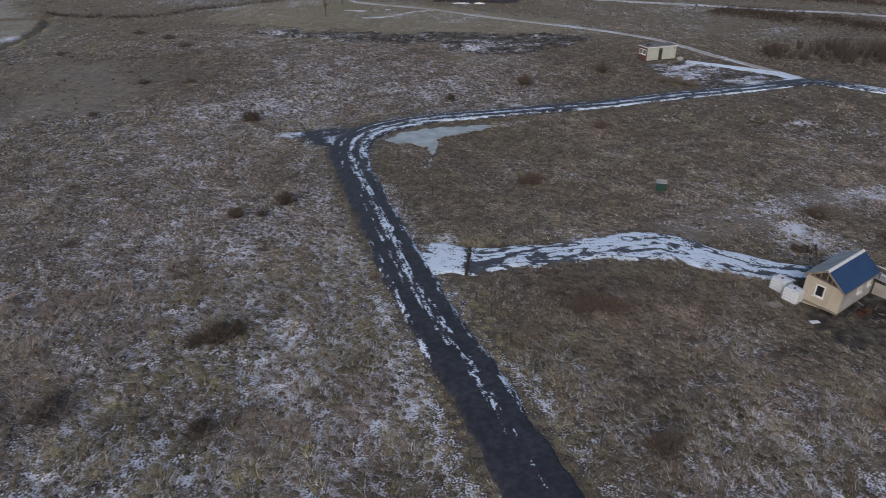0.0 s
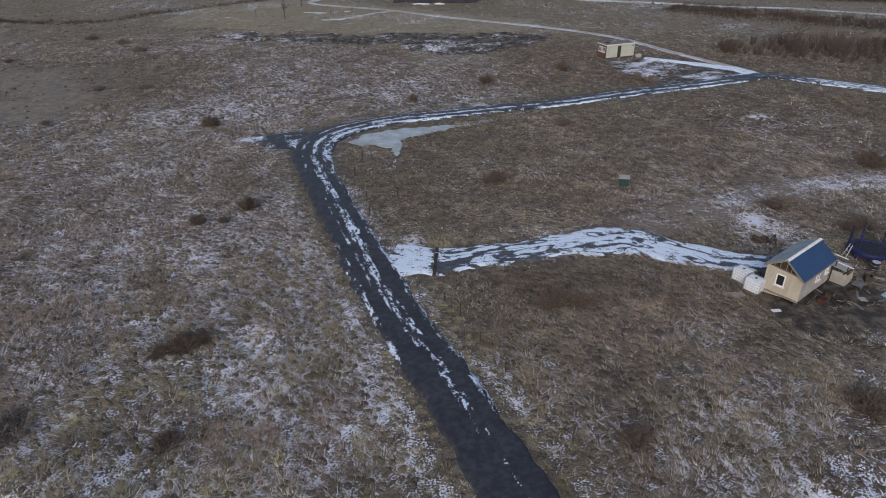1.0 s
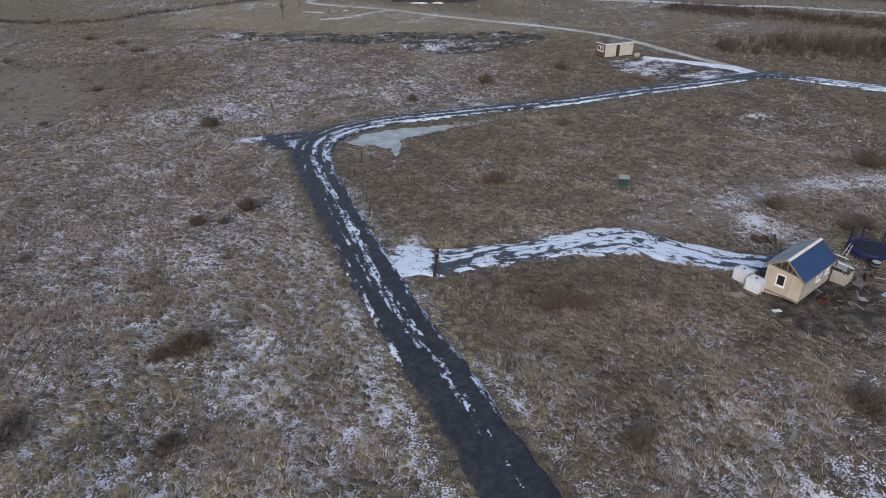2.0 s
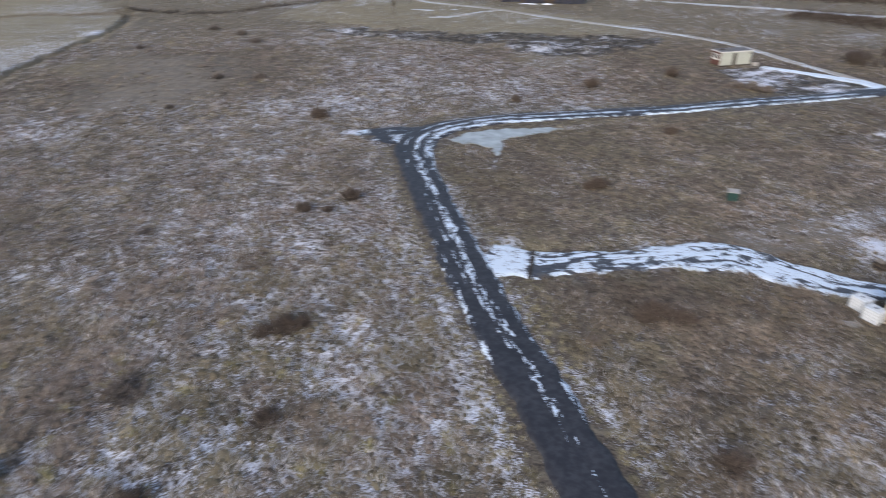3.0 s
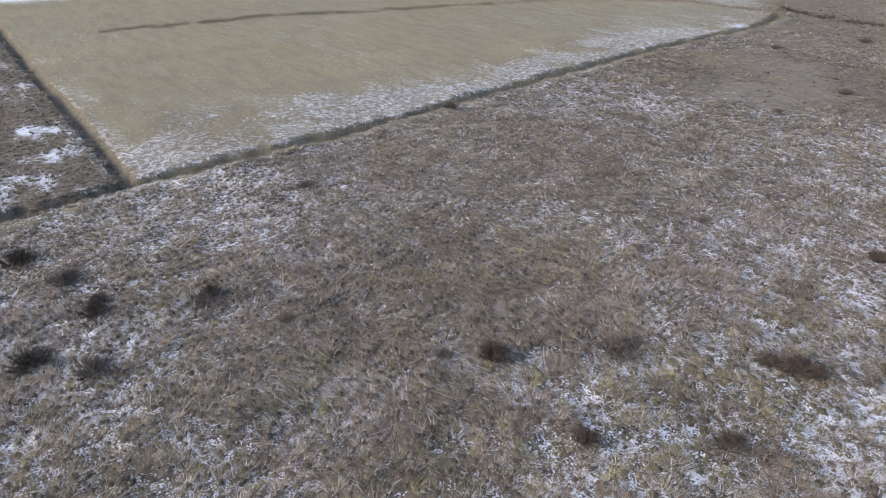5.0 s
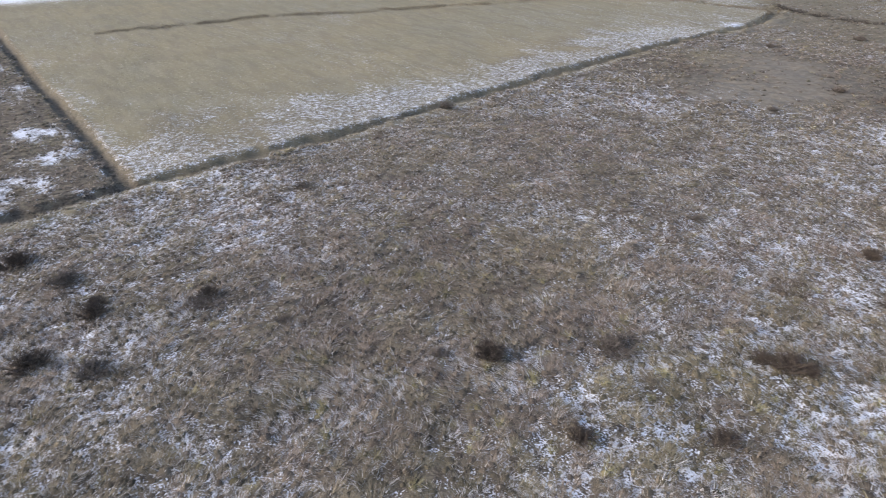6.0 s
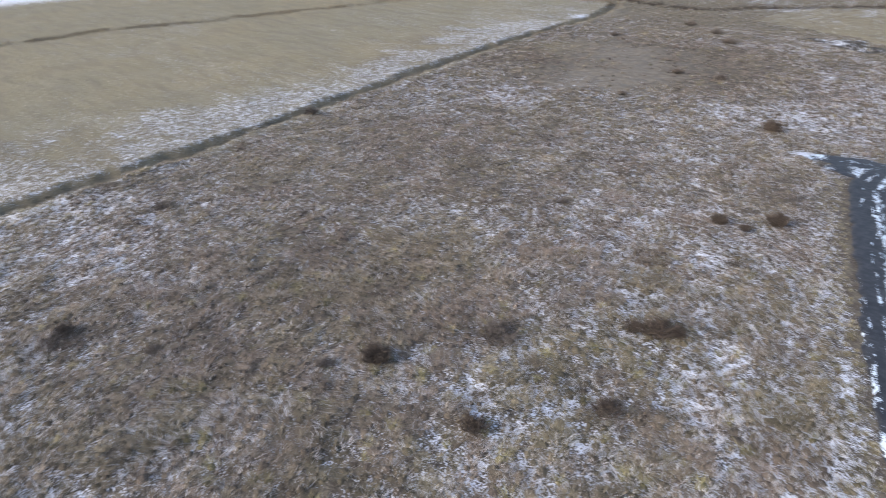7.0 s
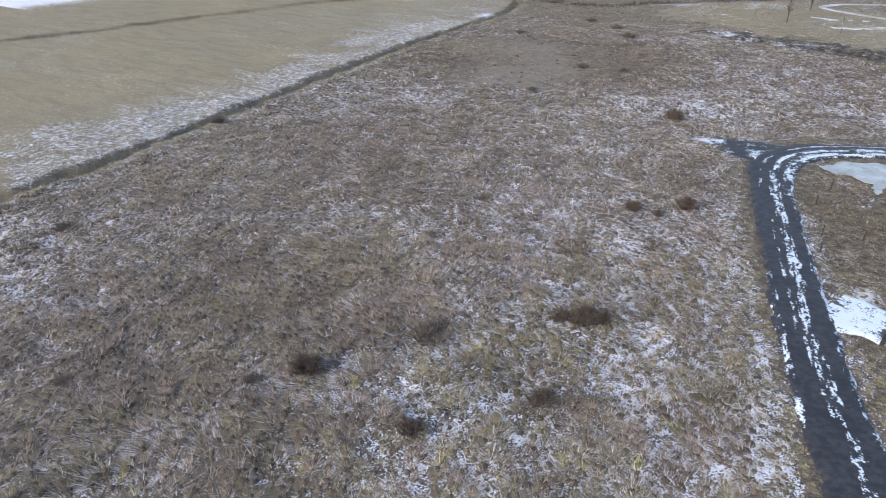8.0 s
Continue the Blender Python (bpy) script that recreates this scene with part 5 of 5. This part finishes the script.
def panel_sheet(x, y, z, w, d, turn, tilt, mat, label):
    ob = thing("loose_sheet", pose(x, y, z, tilt, 0, turn), label, "sheet")
    bm = bmesh.new()
    bmesh.ops.create_grid(bm, x_segments=8, y_segments=8, size=0.5, matrix=Matrix.Diagonal((w, d, 1, 1)))
    for v in bm.verts:
        v.co.z += 0.05 * noise.noise(Vector((v.co.x * 2 + x, v.co.y * 2 + y, 0)))
    up = bmesh.ops.extrude_face_region(bm, geom=bm.faces[:])
    bmesh.ops.translate(bm, vec=(0, 0, 0.015), verts=[g for g in up["geom"] if isinstance(g, bmesh.types.BMVert)])
    bmesh.ops.recalc_face_normals(bm, faces=bm.faces)
    part("sheet", bm, MAT[mat], ob)


panel_sheet(35.3, 39.3, 0.14, 1.3, 0.9, 30, 6, "tarp", "crumpled pale blue tarpaulin on the ground")
panel_sheet(36.2, 39.9, 0.30, 1.1, 0.8, 50, 16, "tarp", "crumpled pale blue tarpaulin over boards")
panel_sheet(26.1, 38.0, 0.06, 0.7, 0.35, 10, 0, "snowpile", "scrap of white sheeting with snow on it")
panel_sheet(33.0, 39.0, 0.10, 0.6, 0.5, 80, 0, "panel", "pale scrap of sheeting on the ground")
panel_sheet(24.3, 40.2, 0.05, 1.0, 0.7, 20, 0, "panel", "flat grey sheet lying beside the totes")
panel_sheet(33.9, 41.0, 0.12, 0.9, 0.7, 40, 4, "felt", "dark roofing sheet scrap on the ground")


def crate(x, y, w, d, h, turn, mat, label, name="crate"):
    ob = thing(name, pose(x, y, 0.0, 0, 0, turn), label, name)
    part("base", boxed(0, 0, 0.03, w, d, 0.06), MAT[mat], ob)
    for s in (-1, 1):
        part("side", boxed(s * (w / 2 - 0.015), 0, h / 2 + 0.04, 0.03, d, h, bevel=0.004), MAT[mat], ob)
        part("side", boxed(0, s * (d / 2 - 0.015), h / 2 + 0.04, w - 0.06, 0.03, h, bevel=0.004), MAT[mat], ob)


crate(29.9, 38.9, 0.6, 0.4, 0.35, 30, "rust", "rusty dark red metal box beside the hut wall")
crate(30.5, 39.25, 0.45, 0.4, 0.5, 50, "dark_wood", "dark wooden crate beside the hut wall")
crate(32.6, 40.1, 0.7, 0.5, 0.3, 15, "dark_wood", "low dark wooden crate in the trodden yard")
crate(35.0, 41.6, 0.6, 0.5, 0.45, 70, "dark_wood", "dark wooden crate in the trodden yard")
for x, y, t, z in ((31.2, 39.6, 40, 1), (31.7, 38.7, 100, 0), (33.4, 38.2, 10, 0), (34.0, 40.3, 150, 1), (30.4, 38.1, 70, 0), (33.7, 41.6, 20, 1), (36.0, 42.6, 95, 0)):
    ob = thing("scrap_heap", pose(x, y, 0, 0, 0, t), "small dark heap of scrap timber in the trodden yard", "scrap heap", "scrap heaps behind the hut")
    for k in range(6):
        a = rng.uniform(0, 180)
        part("stick", boxed(rng.uniform(-0.2, 0.2), rng.uniform(-0.2, 0.2), 0.05 + 0.05 * k, rng.uniform(0.5, 1.2), 0.07, 0.05, (rng.uniform(-6, 6), rng.uniform(-7, 7), a)),
             MAT["dark_wood" if k % 3 else "board"], ob)


def barrel(x, y, mat, label, lying=False):
    m = pose(x, y, 0.29 if lying else 0.0, 90 if lying else 0, 0, 35)
    ob = thing("barrel", m, label, "barrel")
    bm = bmesh.new()
    for a, b_, r0, r1 in ((0, 0.28, 0.27, 0.285), (0.28, 0.58, 0.285, 0.285), (0.58, 0.86, 0.285, 0.27)):
        rod(bm, (0, 0, a), (0, 0, b_), r0, r1, 18)
    part("drum", bm, MAT[mat], ob)
    for z in (0.02, 0.29, 0.58, 0.85):
        part("hoop", rodded((0, 0, z - 0.012), (0, 0, z + 0.012), 0.296, sides=18), MAT["steel"], ob)


barrel(36.3, 42.9, "black", "black plastic drum in the trodden yard")


# bicycle-like frame leaning on the side wall
bike = thing("old_bicycle", pose(29.1, 38.98, 0.0, 14, 0, 36.6), "dark old bicycle leaning on the hut wall", "bicycle")
for x in (-0.5, 0.5):
    bm = bmesh.new()
    for k in range(24):
        a0, a1 = 2 * math.pi * k / 24, 2 * math.pi * (k + 1) / 24
        rod(bm, (x + 0.32 * math.cos(a0), 0, 0.33 + 0.32 * math.sin(a0)), (x + 0.32 * math.cos(a1), 0, 0.33 + 0.32 * math.sin(a1)), 0.022, sides=5)
    w = part("wheel", bm, MAT["tyre"], bike)
    sp = bmesh.new()
    for k in range(8):
        a0 = 2 * math.pi * k / 8
        rod(sp, (x, 0, 0.33), (x + 0.31 * math.cos(a0), 0, 0.33 + 0.31 * math.sin(a0)), 0.004, sides=3)
    part("spoke", sp, MAT["steel"], w)
fr = bmesh.new()
for a, b_ in (((-0.5, 0, 0.33), (-0.12, 0, 0.78)), ((-0.12, 0, 0.78), (0.36, 0, 0.82)), ((-0.05, 0, 0.30), (0.36, 0, 0.76)), ((-0.5, 0, 0.33), (-0.05, 0, 0.30)), ((0.5, 0, 0.33), (0.34, 0, 0.95)), ((-0.05, 0, 0.3), (-0.15, 0, 0.9))):
    rod(fr, a, b_, 0.018, sides=6)
part("frame", fr, MAT["black"], bike)
part("saddle", boxed(-0.16, 0, 0.92, 0.24, 0.12, 0.05, bevel=0.02), MAT["black"], bike)
part("handlebar", rodded((0.33, -0.25, 0.97), (0.33, 0.25, 0.97), 0.014, sides=6), MAT["steel"], bike)

# firewood heap with a sawhorse on the snow beyond the drive
heap = thing("log_pile", pose(29.9, 48.3, 0.0, 0, 0, 25), "untidy stack of dark logs with a pale board on the snow", "log pile")
for row, n in ((0, 5), (1, 4), (2, 2)):
    for k in range(n):
        x = (k - (n - 1) / 2) * 0.24
        part("log", rodded((x, -0.55 + rng.uniform(-0.1, 0.1), 0.12 + row * 0.2), (x, 0.5 + rng.uniform(-0.1, 0.15), 0.12 + row * 0.2 + rng.uniform(-0.02, 0.03)), 0.115, sides=9), MAT["trunk" if (k + row) % 3 else "dark_wood"], heap)
part("cover_board", boxed(-0.35, 0.1, 0.72, 0.5, 0.7, 0.03, (4, -12, 8)), MAT["board"], heap, "pale board laid on top")
horse = thing("sawhorse", pose(30.75, 47.75, 0.0, 0, 0, 60), "dark wooden sawhorse beside the log pile", "sawhorse")
part("beam", boxed(0, 0, 0.66, 1.0, 0.09, 0.09, bevel=0.006), MAT["dark_wood"], horse)
for sx in (-0.4, 0.4):
    for sy in (-1, 1):
        part("leg", rodded((sx, sy * 0.03, 0.66), (sx * 1.1, sy * 0.3, -0.02), 0.035, sides=6), MAT["dark_wood"], horse)

# ------------------------------------------------------------------ green box
gb = thing("utility_box", pose(21.95, 60.75, float(floor_at(21.95, 60.75)[0]), 0, 0, -14), "green painted wooden box with a pale lid on the grass", "box")
part("body", boxed(0, 0, 0.42, 0.95, 0.8, 0.88, bevel=0.015), MAT["green"], gb)
part("lid", boxed(0, 0, 0.90, 1.06, 0.92, 0.06, (4, 0, 0), 0.012), MAT["panel"], gb, "pale grey lid")
for x in (-0.3, 0.0, 0.3):
    part("batten", boxed(x, -0.415, 0.44, 0.06, 0.03, 0.8), MAT["green"], gb)

# ------------------------------------------------------------------ the cabin by the far road
cb = thing("cabin", pose(34.62, 114.17, 0.02, 0, 0, 20.2), "cream portable cabin with a red-brown end wall and flat roof", "cabin")
CL, CW, CH = 5.85, 2.4, 2.35
part("skid", boxed(CL / 2, 0.3, 0.05, CL - 0.2, 0.2, 0.16), MAT["dark_wood"], cb)
part("skid", boxed(CL / 2, CW - 0.3, 0.05, CL - 0.2, 0.2, 0.16), MAT["dark_wood"], cb)
part("floor_frame", boxed(CL / 2, CW / 2, 0.18, CL, CW, 0.12), MAT["dark_wood"], cb)
front = bmesh.new()
for a, b_, c, d in ((0.06, 2.35, 0.24, CH), (3.1, CL - 0.06, 0.24, CH), (2.35, 3.1, 2.12, CH)):
    box(front, (a + b_) / 2, 0.03, (c + d) / 2, b_ - a, 0.06, d - c)
part("front_wall", front, MAT["cream"], cb, "cream painted long wall")
for x in np.arange(0.45, CL, 0.48):
    if not 2.3 < x < 3.15:
        part("rib", boxed(float(x), -0.008, (CH + 0.24) / 2, 0.05, 0.02, CH - 0.3), MAT["cream"], cb)
part("back_wall", boxed(CL / 2, CW - 0.03, (CH + 0.24) / 2, CL - 0.12, 0.06, CH - 0.24), MAT["cream"], cb)
part("right_wall", boxed(CL - 0.03, CW / 2, (CH + 0.24) / 2, 0.06, CW, CH - 0.24), MAT["cream"], cb)
endw = bmesh.new()
for y0, y1, z0, z1 in ((0, 0.32, 0.24, CH), (2.08, CW, 0.24, CH), (0.32, 2.08, 0.24, 1.12), (0.32, 2.08, 1.98, CH), (1.12, 1.28, 1.12, 1.98)):
    box(endw, 0.03, (y0 + y1) / 2, (z0 + z1) / 2, 0.06, y1 - y0, z1 - z0)
part("end_wall", endw, MAT["red"], cb, "red-brown end wall")
for y in (0.72, 1.68):
    window(cb, pose(-0.01, y, 1.55, 0, 0, -90), 0.82, 0.88)
door = boxed(2.72, 0.05, 1.17, 0.74, 0.05, 1.86, bevel=0.008)
dr = part("door", door, MAT["dark_wood"], cb, "dark brown door")
part("handle", rodded((2.98, 0.0, 1.1), (2.98, 0.04, 1.1), 0.025, sides=8), MAT["steel"], dr)
part("lamp", boxed(5.45, -0.06, 2.0, 0.18, 0.12, 0.2, bevel=0.02), MAT["black"], cb)
part("roof", boxed(CL / 2, CW / 2, CH + 0.05, CL + 0.16, CW + 0.16, 0.10, (0.6, 0, 0), 0.015), MAT["felt"], cb, "flat felted roof")
for y in (-0.09, CW + 0.09):
    part("roof_edge", boxed(CL / 2, y, CH + 0.04, CL + 0.2, 0.03, 0.13), MAT["white"], cb)
for x in (-0.09, CL + 0.09):
    part("roof_edge", boxed(x, CW / 2, CH + 0.04, 0.03, CW + 0.15, 0.13), MAT["white"], cb)
part("vent", boxed(2.2, 1.1, CH + 0.2, 0.5, 0.4, 0.25, (0, 0, 10), 0.02), MAT["felt"], cb)
part("vent", boxed(1.2, 1.5, CH + 0.16, 0.8, 0.5, 0.14, (0, 0, 5), 0.02), MAT["dark_wood"], cb)
st = thing("door_step", pose(34.62, 114.17, 0.02, 0, 0, 20.2) @ pose(2.72, -0.35, 0), "small dark wooden step below the cabin door", "step")
part("tread", boxed(0, 0, 0.14, 0.8, 0.4, 0.05), MAT["board"], st)
for x in (-0.35, 0.35):
    part("support", boxed(x, 0, 0.05, 0.06, 0.36, 0.16), MAT["dark_wood"], st)
crate(40.9, 115.9, 0.8, 0.6, 0.5, 20, "panel", "pale box beside the cabin")

# ------------------------------------------------------------------ dark farm building in the distance
barn = thing("farm_building", pose(-2.0, 178.0, 0, 0, 0, -1), "long dark blue-black boarded farm building in the distance", "barn")
BL, BW, BH = 21.0, 7.0, 3.0
bays = ((0, 5.0), (6.0, 11.0), (13.4, BL))
front = bmesh.new()
for a, b_ in bays:
    box(front, (a + b_) / 2, 0.05, BH / 2, b_ - a, 0.1, BH)
for a, b_ in ((5.0, 6.0), (11.0, 13.4)):
    box(front, (a + b_) / 2, 0.05, (2.4 + BH) / 2, b_ - a, 0.1, BH - 2.4)
part("front_wall", front, MAT["barn"], barn)
part("back_wall", boxed(BL / 2, BW - 0.05, BH / 2, BL, 0.1, BH), MAT["barn"], barn)
for x in (0.05, BL - 0.05):
    part("end_wall", boxed(x, BW / 2, BH / 2, 0.098, BW - 0.2, BH), MAT["barn"], barn)
for x in np.arange(0.4, BL, 0.8):
    if not (4.9 < x < 6.1 or 10.9 < x < 13.5):
        part("board", boxed(float(x), -0.015, BH / 2, 0.12, 0.03, BH - 0.05), MAT["dark_wood"], barn)
part("door", boxed(5.5, 0.09, 1.2, 0.98, 0.06, 2.38), MAT["dark_wood"], barn, "dark plank door")
part("gate", boxed(12.2, 0.09, 1.2, 2.38, 0.06, 2.38), MAT["dark_wood"], barn, "wide dark double gate")
for s in (-1, 1):
    part("roof_slope", boxed(BL / 2, BW / 2 + s * BW * 0.26, BH + 1.0, BL + 0.8, BW * 0.60, 0.08, (-s * 26, 0, 0)), MAT["felt"], barn)
for k, (x, y, w) in enumerate(((4.6, 176.1, 2.4), (9.4, 176.2, 1.5))):
    ob = thing("snow_heap", pose(x, y, 0.0, 0, 0, 4), "low heap of settled white snow in the distance", "snow heap", "snow heaps")
    bm = bmesh.new()
    bmesh.ops.create_icosphere(bm, subdivisions=3, radius=1)
    for v in bm.verts:
        q = 1 + 0.25 * noise.noise(v.co * 2 + Vector((k, 0, 0)))
        v.co = Vector((v.co.x * w * q, v.co.y * 0.7 * q, v.co.z * 0.3 * q))
    part("heap", bm, MAT["snowpile"], ob)
